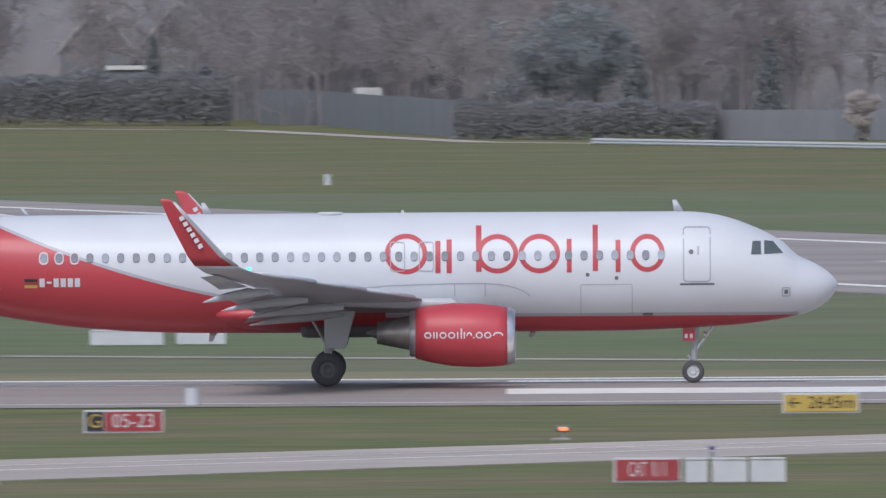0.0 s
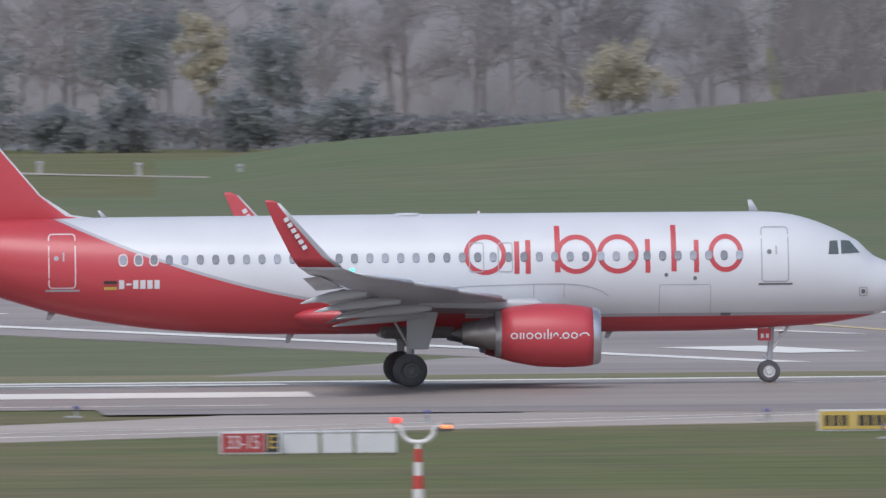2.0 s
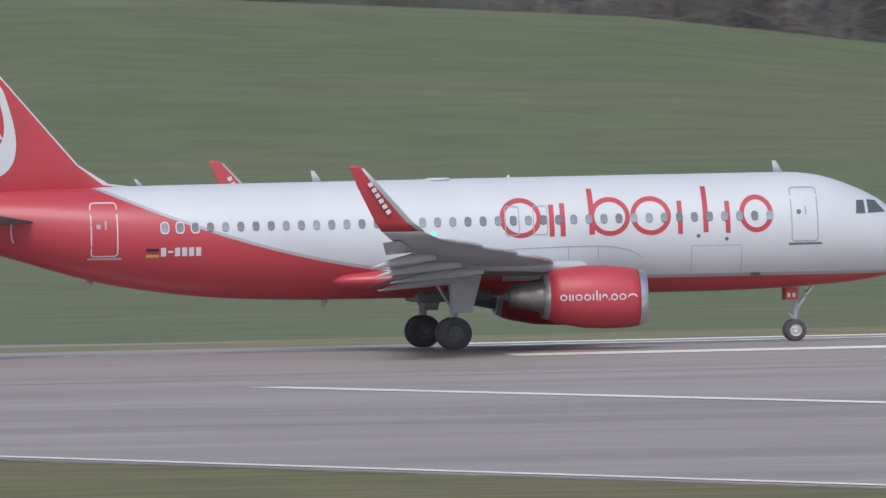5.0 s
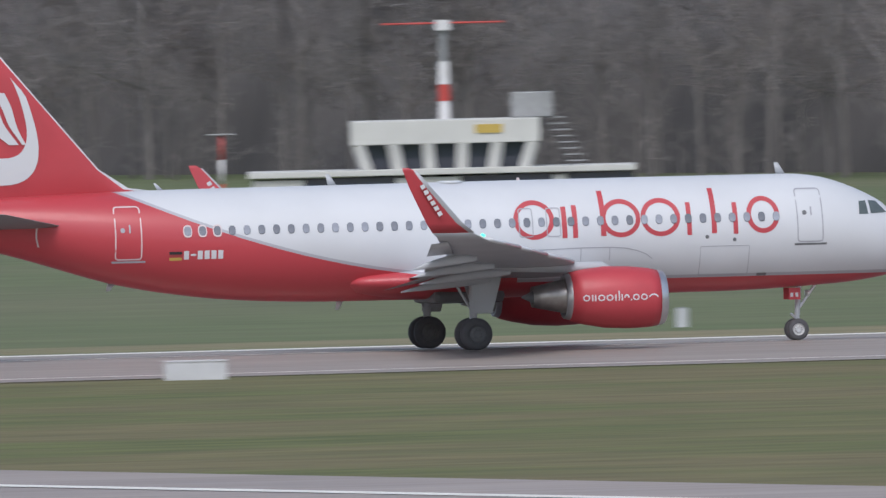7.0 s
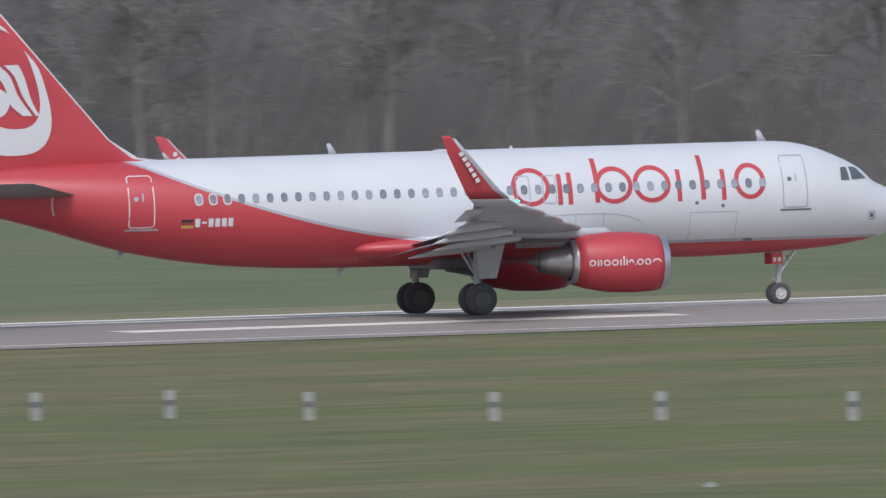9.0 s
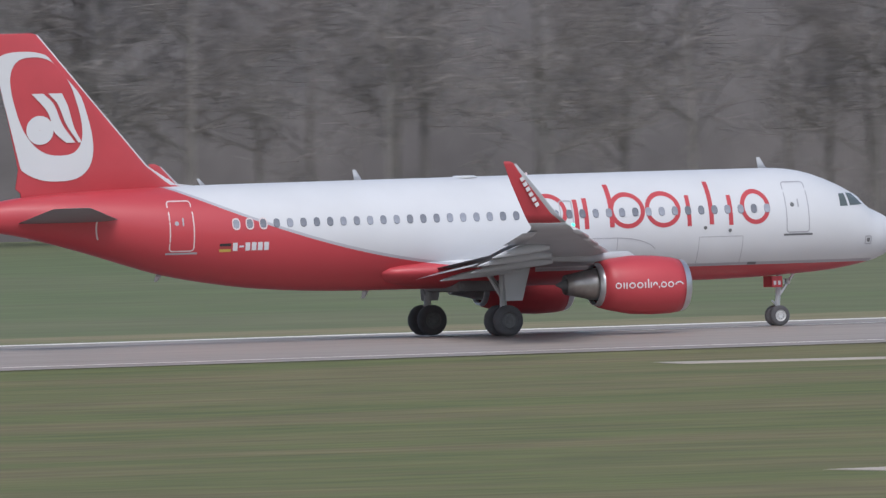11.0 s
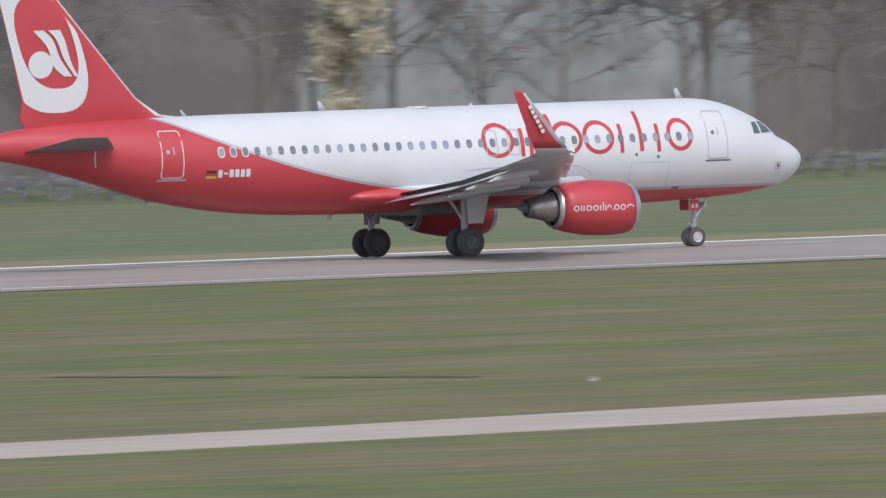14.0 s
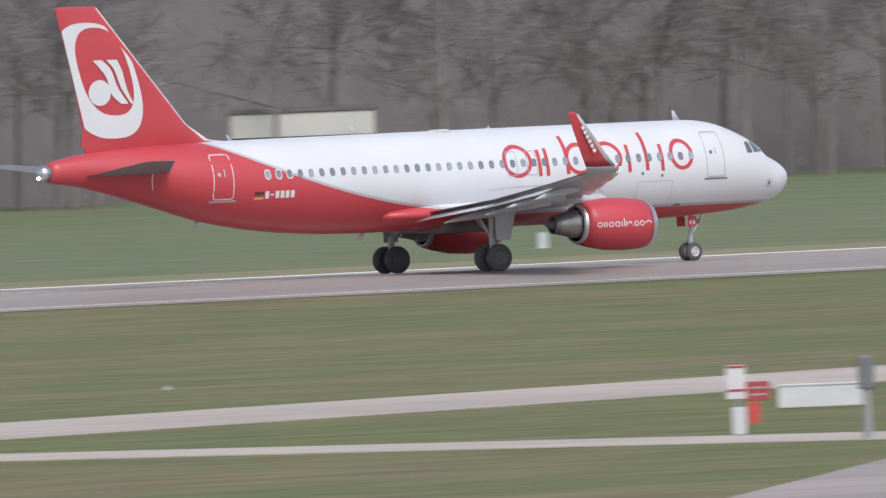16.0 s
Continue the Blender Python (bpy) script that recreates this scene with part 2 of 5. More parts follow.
def tube(bm, p, q, r0, r1=None, n=12):
    """A tapered rod from p to q, closed at the ends."""
    p, q = Vector(p), Vector(q)
    d = q - p
    g = bmesh.ops.create_cone(bm, cap_ends=True, segments=n, radius1=r0, radius2=r0 if r1 is None else r1, depth=d.length)["verts"]
    bmesh.ops.rotate(bm, cent=(0, 0, 0), matrix=d.to_track_quat("Z", "Y").to_matrix(), verts=g)
    bmesh.ops.translate(bm, vec=(p + q) / 2, verts=g)
    return bm


def rod(p, q, r0, r1=None, n=12):
    return tube(bmesh.new(), p, q, r0, r1, n)


def loft(rings, closed=True, caps=True):
    """Vertices and faces of a skin over rings of equal length."""
    n = len(rings[0])
    verts = [v for r in rings for v in r]
    faces = []
    for i in range(len(rings) - 1):
        for j in range(n if closed else n - 1):
            k = (j + 1) % n
            faces.append((i * n + j, i * n + k, (i + 1) * n + k, (i + 1) * n + j))
    if caps:
        faces.append(tuple(range(n))[::-1])
        faces.append(tuple((len(rings) - 1) * n + j for j in range(n)))
    return verts, faces


def spin(profile, n=32, axis="x"):
    """Rings of a body of revolution from (x, r) pairs."""
    return [[(x, r * math.cos(2 * math.pi * j / n), r * math.sin(2 * math.pi * j / n)) for j in range(n)] for x, r in profile]


def curve(table, x):
    """Smooth reading of a table of (x, value) pairs."""
    xs, ys = [p[0] for p in table], [p[1] for p in table]
    if x <= xs[0]:
        return ys[0]
    if x >= xs[-1]:
        return ys[-1]
    i = next(k for k in range(len(xs) - 1) if xs[k + 1] >= x)
    h = xs[i + 1] - xs[i]
    s = (x - xs[i]) / h
    m0 = (ys[i + 1] - ys[max(i - 1, 0)]) / (xs[i + 1] - xs[max(i - 1, 0)])
    m1 = (ys[min(i + 2, len(xs) - 1)] - ys[i]) / (xs[min(i + 2, len(xs) - 1)] - xs[i])
    return ((2 * s ** 3 - 3 * s * s + 1) * ys[i] + (s ** 3 - 2 * s * s + s) * h * m0
            + (3 * s * s - 2 * s ** 3) * ys[i + 1] + (s ** 3 - s * s) * h * m1)


# ---------------------------------------------------------------- the airliner (x forward from the main gear, y to its left, z up)
TOP = ((-19.6, 5.32), (-18.0, 5.62), (-15.5, 5.80), (-12.0, 5.90), (-9.0, 5.93), (12.3, 5.94), (13.3, 5.86), (14.1, 5.66), (15.0, 5.30), (15.8, 4.86),
       (16.25, 4.42), (16.84, 4.14), (17.33, 3.83), (17.58, 3.58), (17.67, 3.41))
BOTTOM = ((-19.6, 4.50), (-17.8, 4.20), (-15.5, 3.60), (-12.2, 2.62), (-9.4, 2.12), (-7.0, 1.90), (-4.0, 1.81), (9.5, 1.81), (11.2, 1.84), (13.1, 1.93),
          (14.9, 2.07), (16.45, 2.36), (17.04, 2.60), (17.45, 2.95), (17.67, 3.30))
WIDE = ((-19.6, 0.36), (-18.0, 0.62), (-15.5, 1.13), (-12.2, 1.68), (-9.4, 1.90), (-6.0, 1.975), (11.8, 1.975), (13.5, 1.90), (14.9, 1.68),
        (15.8, 1.42), (16.5, 1.12), (17.04, 0.80), (17.4, 0.50), (17.67, 0.08))


def hull(x):
    """Middle height, half height and half width of the fuselage at x."""
    t, b = curve(TOP, x), curve(BOTTOM, x)
    return (t + b) / 2, (t - b) / 2, curve(WIDE, x)


def side(x, z, lift=0.008, s=-1):
    """The point on the fuselage's skin at (x, z), right side for s = -1, lifted off it."""
    zc, hz, hy = hull(x)
    c = max(-1.0, min(1.0, (z - zc) / hz))
    y = hy * math.sqrt(max(0.0, 1 - c * c))
    n = Vector((0, y / hy ** 2, (z - zc) / hz ** 2))
    n = n.normalized() if n.length > 0 else Vector((0, 1, 0))
    return (x, s * (y + lift * n.y), z + lift * n.z)


def patch(rows, s=-1, lift=0.008):
    """A skin-hugging sheet from rows of (x, z)."""
    verts = [side(x, z, lift, s) for r in rows for x, z in r]
    n = len(rows[0])
    faces = [(i * n + j, i * n + j + 1, (i + 1) * n + j + 1, (i + 1) * n + j) for i in range(len(rows) - 1) for j in range(n - 1)]
    return verts, faces


def bar_rows(x0, x1, z0, z1, slant=0.0, n=10):
    return [[(x0 + slant * k / n, z0 + (z1 - z0) * k / n), (x1 + slant * k / n, z0 + (z1 - z0) * k / n)] for k in range(n + 1)]


def ring_rows(x, z, rx, rz, w, a0=0.0, a1=360.0, n=36):
    rows = []
    for k in range(n + 1):
        a = radians(a0 + (a1 - a0) * k / n)
        rows.append([(x + rx * math.cos(a), z + rz * math.sin(a)), (x + (rx - w) * math.cos(a), z + (rz - w) * math.sin(a))])
    return rows


def frame_rows(x0, x1, z0, z1, w, r=0.14, skew=0.0):
    """A rounded rectangular outline."""
    rows = []
    for cx, cz, a0 in ((x1 - r, z1 - r, 0), (x0 + r, z1 - r, 90), (x0 + r, z0 + r, 180), (x1 - r, z0 + r, 270)):
        for k in range(5):
            a = radians(a0 + 22.5 * k)
            rows.append([(cx + r * math.cos(a), cz + r * math.sin(a)), (cx + (r - w) * math.cos(a), cz + (r - w) * math.sin(a))])
    out = []
    for i in range(len(rows)):
        p, q = rows[i], rows[(i + 1) % len(rows)]
        for k in range(4 if i % 5 == 4 else 1):
            f = k / (4 if i % 5 == 4 else 1)
            out.append([(p[m][0] + (q[m][0] - p[m][0]) * f, p[m][1] + (q[m][1] - p[m][1]) * f) for m in (0, 1)])
    out.append(out[0])
    return [[(x + skew * (z - z0), z) for x, z in r2] for r2 in out]


def blade(sections, n=14):
    """A lifting surface from sections (leading edge point, chord vector, thickness vector)."""
    rings = []
    for le, ch, th in sections:
        le, ch, th = Vector(le), Vector(ch), Vector(th)
        ring = []
        for k in range(2 * n):
            u = k / n if k <= n else 2 - k / n
            u = 0.5 * (1 - math.cos(math.pi * u))
            y = 2.6 * (0.2969 * math.sqrt(u) - 0.126 * u - 0.3516 * u * u + 0.2843 * u ** 3 - 0.1036 * u ** 4) * 1.9
            ring.append(le + ch * u + th * (y if k <= n else -y * 0.8))
        rings.append(ring)
    return loft(rings)


def build_airliner():
    plane = thing("airliner", pose(roll_out(0), TRACK, 0.0), "red and white twin-engine jet airliner rolling along the runway", "aircraft")
    # fuselage
    xs = sorted({round(-19.6 + 0.42 * k, 3) for k in range(87)} | {14.1, 15.0, 15.8, 16.1, 16.3, 16.6, 16.9, 17.1, 17.3, 17.45, 17.55, 17.62, 17.67})
    xs = [x for x in xs if x <= 17.67]
    rings = []
    for x in xs:
        zc, hz, hy = hull(x)
        rings.append([(x, hy * math.cos(2 * math.pi * j / 64), zc + hz * math.sin(2 * math.pi * j / 64)) for j in range(64)])
    link("fuselage", *loft(rings), "livery", plane, "white fuselage with red tail, red belly and grey pinstripe", True)
    # belly fairing round the wing root
    rings = []
    for k in range(29):
        x = -3.95 + 9.55 * k / 28
        f = math.sin(math.pi * (k / 28)) ** 0.38 if 0 < k < 28 else 0.05
        rings.append([(x, (1.35 + 0.86 * f) * math.cos(2 * math.pi * j / 40), 2.47 + (0.24 + 0.46 * f) * math.sin(2 * math.pi * j / 40)) for j in range(40)])
    link("belly_fairing", *loft(rings), "livery", plane, "bulging belly fairing, white above and red below", True)
    # cabin windows, one a frame bay
    pane = bpy.data.meshes.new("cabin_window")
    ring = []
    for k in range(16):
        a = 2 * math.pi * k / 16
        ring.append((0.125 * math.copysign(abs(math.cos(a)) ** 0.75, math.cos(a)), 0.175 * math.copysign(abs(math.sin(a)) ** 0.75, math.sin(a))))
    vs, fs = loft([[(x * g, d, z * g) for x, z in ring] for g, d in ((1.0, 0.01), (1.0, -0.006), (0.9, -0.016))])
    pane.from_pydata(vs, [], fs)
    pane.materials.append(M["pane"])
    trim = bpy.data.meshes.new("window_surround")
    vs, fs = loft([[(x * g, d, z * g) for x, z in ring] for g, d in ((1.32, 0.0), (1.30, -0.006))])
    trim.from_pydata(vs, [], fs)
    trim.materials.append(M["door_line"])
    for s in (-1, 1):
        for k in range(41):
            x = -9.83 + 0.5345 * k
            p, q = Vector(side(x, 4.45, 0.004, s)), Vector(side(x, 4.65, 0.004, s))
            lean = math.atan2((q - p).y, (q - p).z)
            for name, me in (("cabin_window", pane), ("window_surround", trim)):
                if name == "window_surround" and k > 2:
                    continue
                w = new(name, me)
                w.parent = plane
                w.matrix_basis = Matrix.Translation(p) @ pose(0, 0, 0, -math.degrees(lean), 0, 0 if s < 0 else 180)
    # doors
    for s in (-1, 1):
        for name, box4, colour in (("front_door", (12.30, 13.27, 3.50, 5.42), "line_grey"), ("rear_door", (-12.42, -11.46, 3.48, 5.38), "door_line")):
            v, f = patch(frame_rows(*box4, 0.045), s, 0.012)
            door = link(name, v, f, colour, plane, "door with a pale outline")
            v, f = patch(bar_rows(box4[0] - 0.10, box4[1] + 0.12, box4[2] - 0.10, box4[2] - 0.03, n=2), s, 0.014)
            link("door_sill", v, f, "dark_grey" if name == "front_door" else "line_grey", door)
            v, f = patch(ring_rows((box4[0] + box4[1]) / 2 - 0.2, box4[2] + 1.05, 0.085, 0.085, 0.080, n=12), s, 0.016)
            link("porthole", v, f, "dark_grey" if name == "front_door" else "line_grey", door)
            v, f = patch(bar_rows(box4[0] + 0.50, box4[0] + 0.56, box4[2] + 0.95, box4[2] + 1.25, n=2), s, 0.016)
            link("door_handle", v, f, "line_grey", door)
        for x in (2.42, 3.42):
            v, f = patch(frame_rows(x - 0.26, x + 0.26, 3.92, 4.95, 0.035, 0.1), s, 0.020)
            link("emergency_exit", v, f, "line_grey", plane, "small overwing exit outlined in grey")
        v, f = patch(frame_rows(8.75, 10.55, 2.40, 3.45, 0.022, 0.06), s, 0.010)
        link("cargo_door", v, f, "line_grey", plane, "flush cargo door with a thin grey outline")
        for pts in (((1.2, 3.36), (2.1, 3.44), (4.4, 3.50), (5.45, 3.50), (6.0, 3.46), (6.45, 3.36), (6.8, 3.22), (7.0, 3.06)), ((4.4, 3.05), (4.4, 3.50)), ((5.45, 3.05), (5.45, 3.50))):
            rows = []
            for (xa, za), (xb, zb) in zip(pts, pts[1:]):
                n = Vector((-(zb - za), xb - xa)).normalized() * 0.014
                rows += [[(xa + (xb - xa) * g + n.x * m, za + (zb - za) * g + n.y * m) for m in (-1, 1)] for g in (0, 0.5, 1)]
            v, f = patch(rows, s, 0.010)
            link("panel_line", v, f, "line_grey", plane)
        # red emblem on the side: plain rings and bars
        for rows in (ring_rows(2.72, 4.53, 0.74, 0.70, 0.17), bar_rows(3.73, 3.91, 3.86, 4.98),
                     bar_rows(4.12, 4.30, 3.86, 5.02), bar_rows(5.14, 5.33, 3.9, 5.50),
                     ring_rows(5.88, 4.52, 0.72, 0.68, 0.17), ring_rows(7.33, 4.52, 0.72, 0.68, 0.17), bar_rows(8.28, 8.45, 3.86, 5.02),
                     bar_rows(9.18, 9.36, 3.9, 5.50), bar_rows(9.97, 10.14, 3.86, 4.98),
                     
                     ring_rows(11.07, 4.52, 0.60, 0.66, 0.17)):
            v, f = patch(rows, s, 0.006)
            link("red_emblem", v, f, "red_paint", plane, "red painted emblem")
        # registration as plain bars, and the flag
        for k in range(6):
            v, f = patch(bar_rows(-9.98 + 0.245 * k, -9.80 + 0.245 * k, 3.46 if k != 1 else 3.58, 3.76 if k != 1 else 3.65, n=2), s, 0.010)
            link("registration_bar", v, f, "white_paint", plane)
        for k, colour in enumerate(("sign_yellow", "sign_red", "sign_black")):
            v, f = patch(bar_rows(-10.50, -10.05, 3.43 + 0.105 * k, 3.53 + 0.105 * k, n=1), s, 0.010)
            link("flag_band", v, f, colour, plane)
        # flight deck glazing
        for quad in (((14.66, 4.44), (15.02, 4.44), (15.00, 4.91), (14.72, 4.90)), ((15.12, 4.45), (15.78, 4.48), (15.44, 4.89), (15.12, 4.92))):
            rows = []
            for k in range(6):
                g = k / 5
                lo = [quad[0][m] + (quad[1][m] - quad[0][m]) * g for m in (0, 1)]
                hi = [quad[3][m] + (quad[2][m] - quad[3][m]) * g for m in (0, 1)]
                rows.append([(lo[0] + (hi[0] - lo[0]) * j / 4, lo[1] + (hi[1] - lo[1]) * j / 4) for j in range(5)])
            v, f = patch(rows, s, 0.012)
            link("windscreen", v, f, "cockpit_pane", plane, "dark flight deck window")
        v, f = patch(frame_rows(15.72, 16.02, 2.98, 3.30, 0.04, 0.05), s, 0.010)
        link("probe_panel", v, f, "line_grey", plane)
        v, f = patch(bar_rows(15.81, 15.94, 3.07, 3.22, n=2), s, 0.012)
        link("probe", v, f, "dark_grey", plane)
        for x, z in ((9.0, 3.78), (10.0, 3.66)):
            v, f = patch(ring_rows(x, z, 0.07, 0.07, 0.068, n=12), s, 0.012)
            link("vent_outlet", v, f, "dark_grey", plane)
        v, f = patch(bar_rows(10.9, 11.25, 2.36, 2.46, n=1), s, 0.016)
        link("drain_outlet", v, f, "dark_grey", plane)
    # aerials on the spine and under the tail
    for x, ht, ch in ((12.25, 0.42, 0.36), (-4.1, 0.40, 0.34), (-10.4, 0.24, 0.22)):
        link("blade_aerial", *blade([((x + 0.12, 0, 5.90), (-ch, 0, 0), (0, 0.03, 0)), ((x - 0.16, 0, 5.93 + ht), (-ch * 0.4, 0, 0), (0, 0.015, 0))], 6), "grey_paint", plane, "pale blade aerial", True)
    for x, z, s in ((-12.2, 2.60, 0.22), (-3.9, 1.86, 0.34), (7.2, 1.84, 0.25)):
        link("belly_aerial", *blade([((x + 0.1, 0, z + 0.05), (-0.3, 0, 0), (0, 0.03, 0)), ((x - 0.12, 0, z - s), (-0.14, 0, 0), (0, 0.015, 0))], 6), "grey_paint", plane, "", True)
    bm = bmesh.new()
    tube(bm, (0.1, 0, 5.90), (0.1, 0, 5.99), 0.55, 0.38, 16)
    part("satellite_dome", bm, "white_paint", plane, "", True)
    bm = rod((2.6, 0, 5.92), (2.6, 0, 6.04), 0.07, 0.04, 10)
    part("beacon", bm, "door_line", plane, "small pale anti-collision beacon")
    # fin
    link("fin", *blade([((-11.6, 0, 5.20), (-6.1, 0, 0), (0, 0.20, 0)), ((-10.4, 0, 5.80), (-7.3, 0, 0), (0, 0.03, 0)), ((-11.7, 0, 5.98), (-6.2, 0, 0), (0, 0.22, 0)), ((-12.65, 0, 6.7), (-5.12, 0, 0), (0, 0.24, 0)),
                        ((-14.71, 0, 9.12), (-3.53, 0, 0), (0, 0.18, 0)), ((-16.9, 0, 11.70), (-2.0, 0, 0), (0, 0.10, 0)), ((-17.1, 0, 11.76), (-1.75, 0, 0), (0, 0.05, 0))], 18),
         "red_paint", plane, "red tail fin with a white emblem", True)
    link("fin_leading_edge", *blade([((-10.2, 0, 5.84), (-1.6, 0, 0), (0, 0.05, 0)), ((-11.55, 0, 6.02), (-0.42, 0, 0), (0, 0.05, 0)), ((-12.60, 0, 6.7), (-0.16, 0, 0), (0, 0.035, 0)),
                        ((-14.66, 0, 9.12), (-0.12, 0, 0), (0, 0.03, 0)), ((-16.85, 0, 11.70), (-0.10, 0, 0), (0, 0.02, 0))], 6),
         "white_paint", plane, "pale leading edge strip", True)

    def fin_rows(rows, s, lift):
        """Rows of points laid on the fin's curved side."""
        zs = (5.98, 6.7, 9.12, 11.7)
        rows = [[(r[0][0] + (r[1][0] - r[0][0]) * g / 5, r[0][1] + (r[1][1] - r[0][1]) * g / 5) for g in range(6)] for r in rows]
        v = []
        for x, z in (p for r in rows for p in r):
            le, ch, th = (float(np.interp(z, zs, q)) for q in ((-11.7, -12.65, -14.71, -16.9), (6.2, 5.12, 3.53, 2.0), (0.22, 0.24, 0.18, 0.10)))
            u = min(max((le - x) / ch, 0.0), 1.0)
            y = 4.94 * (0.2969 * math.sqrt(u) - 0.126 * u - 0.3516 * u * u + 0.2843 * u ** 3 - 0.1036 * u ** 4)
            v.append((x, s * (th * y * (1.0 if s > 0 else 0.8) + lift), z))
        n = 6
        return v, [(i * n + j, i * n + j + 1, (i + 1) * n + j + 1, (i + 1) * n + j) for i in range(len(rows) - 1) for j in range(n - 1)]

    def oval(cx, cz, rx, rz, k, n):
        """A point on an upright rounded oval that leans back like the fin and keeps to its edges."""
        c, sn = math.cos(2 * math.pi * k / n), math.sin(2 * math.pi * k / n)
        u, z = rx * math.copysign(abs(c) ** 0.78, c), rz * math.copysign(abs(sn) ** 0.78, sn)
        x = cx + u - 0.27 * z
        return (min(-14.95 - 0.873 * (cz + z - 9.12), max(x, -18.86 + 0.235 * (11.74 - cz - z))), cz + z)

    for s in (-1, 1):
        rows = [[oval(-16.86, 8.65, 1.88, 2.43, k, 64), oval(-16.60, 9.02, 1.24, 1.84, k, 64)] for k in range(65)]
        link("fin_emblem", *fin_rows(rows, s, 0.026), "white_paint", plane, "white oval emblem")
        link("fin_emblem", *fin_rows([[(-16.88 + 0.54 * math.cos(a) * g, 8.14 + 0.54 * math.sin(a) * g) for g in (1.0, 0.02)] for a in [2 * math.pi * k / 24 for k in range(25)]], s, 0.034),
             "white_paint", plane, "white disc emblem")
        for left, right in ((((0, -17.18), (0.37, -16.57), (0.79, -16.30), (1, -15.85)), ((0, -16.72), (0.2, -16.33), (0.63, -15.99), (1, -15.50))),
                            (((0, -16.52), (0.21, -16.16), (0.63, -15.84), (1, -15.38)), ((0, -15.98), (0.25, -15.76), (0.7, -15.52), (1, -15.24)))):
            rows = [[(curve(left, k / 16), 9.50 - 1.85 * k / 16), (curve(right, k / 16), 9.50 - 1.85 * k / 16)] for k in range(17)]
            link("fin_emblem", *fin_rows(rows, s, 0.042), "white_paint", plane, "white leaning band emblem")
    # tailplanes
    for s in (-1, 1):
        link("tailplane", *blade([((-13.95, s * 0.6, 4.70), (-4.1, 0, 0), (0, 0, 0.18)), ((-14.35, s * 1.3, 4.76), (-3.85, 0, 0), (0, 0, 0.16)),
                                  ((-17.25, s * 6.1, 5.24), (-1.55, 0, 0), (0, 0, 0.06)), ((-17.6, s * 6.25, 5.26), (-1.1, 0, 0), (0, 0, 0.02))], 12),
             "tail_grey", plane, "grey tailplane", True)
        rows = [[(-15.10 + m - 0.10 * math.sin(math.pi * k / 8), 4.02 + 0.11 * k) for m in (0.0, 0.06)] for k in range(9)]
        link("trim_scale", *patch(rows, s, 0.012), "door_line", plane, "pale curved trim scale")
    v, f = loft(spin(((-19.62, 0.36), (-19.9, 0.30), (-20.05, 0.20)), 20))
    link("exhaust_cone", [(x, y, z + 4.90) for x, y, z in v], f, "bare_metal", plane, "bare metal tail cone", True)
    part("tail_light", rod((-20.02, -0.02, 4.70), (-20.12, -0.02, 4.70), 0.07, 0.05, 10), "lamp_white", plane, "white tail light")
    # wings
    for s in (-1, 1):
        def w(x, y, z):
            return (x, s * y, z)
        link("wing", *blade([(w(5.6, 1.4, 2.62), (-7.5, 0, -0.10), (0, 0, 0.42)), (w(5.0, 2.4, 2.72), (-6.9, 0, -0.10), (0, 0, 0.40)), (w(3.0, 6.4, 3.07), (-4.55, 0, -0.02), (0, 0, 0.24)),
                             (w(0.35, 11.5, 3.55), (-2.95, 0, 0.02), (0, 0, 0.14)), (w(-2.35, 16.6, 4.06), (-1.68, 0, 0.0), (0, 0, 0.085)),
                             (w(-2.62, 17.05, 4.16), (-1.55, 0, 0.0), (0, -s * 0.03, 0.07)), (w(-2.98, 17.36, 4.32), (-1.42, 0, 0), (0, -s * 0.05, 0.04))], 16),
             "grey_paint", plane, "light grey swept wing", True)
        sharklet = link("winglet", *blade([(w(-2.98, 17.36, 4.32), (-1.42, 0, 0.0), (0, -s * 0.05, 0.04)), (w(-3.42, 17.52, 4.66), (-1.22, 0, 0), (0, -s * 0.06, 0.01)),
                                (w(-4.55, 17.78, 5.9), (-0.72, 0, 0.0), (0, -s * 0.04, 0)), (w(-5.10, 17.88, 6.52), (-0.42, 0, 0.0), (0, -s * 0.02, 0)), (w(-5.3, 17.89, 6.62), (-0.24, 0, 0.0), (0, -s * 0.01, 0))], 10),
             "red_paint", plane, "upturned red wingtip", True)
        link("leading_edge", *blade([(w(-2.90, 17.36, 4.32), (-0.34, 0, 0.0), (0, -s * 0.05, 0.03)), (w(-3.34, 17.53, 4.66), (-0.32, 0, 0), (0, -s * 0.05, 0.01)),
                                (w(-4.47, 17.79, 5.9), (-0.22, 0, 0.0), (0, -s * 0.03, 0)), (w(-5.04, 17.89, 6.52), (-0.10, 0, 0.0), (0, -s * 0.015, 0))], 6),
             "grey_paint", sharklet, "silver grey edge", True)
        for k in range(6):
            g = k / 5
            c = (-4.42 - 0.62 * g, 17.66 + 0.16 * g, 5.0 + 0.95 * g)
            for side_s in (-1, 1):
                bm = box((0, 0, 0), (0.16, 0.012, 0.15), 0.0, Matrix.Rotation(radians(-28), 3, "Y"))
                bmesh.ops.translate(bm, vec=(c[0] + 0.22, s * (c[1] + side_s * (0.075 - 0.015 * g)), c[2]), verts=bm.verts)
                part("emblem_block", bm, "white_paint", sharklet)
        part("navigation_light", rod(w(-2.50, 17.12, 4.19), w(-2.60, 17.22, 4.23), 0.05, 0.04, 10), "lamp_green" if s < 0 else "lamp_red", plane, "green wingtip light" if s < 0 else "red wingtip light")
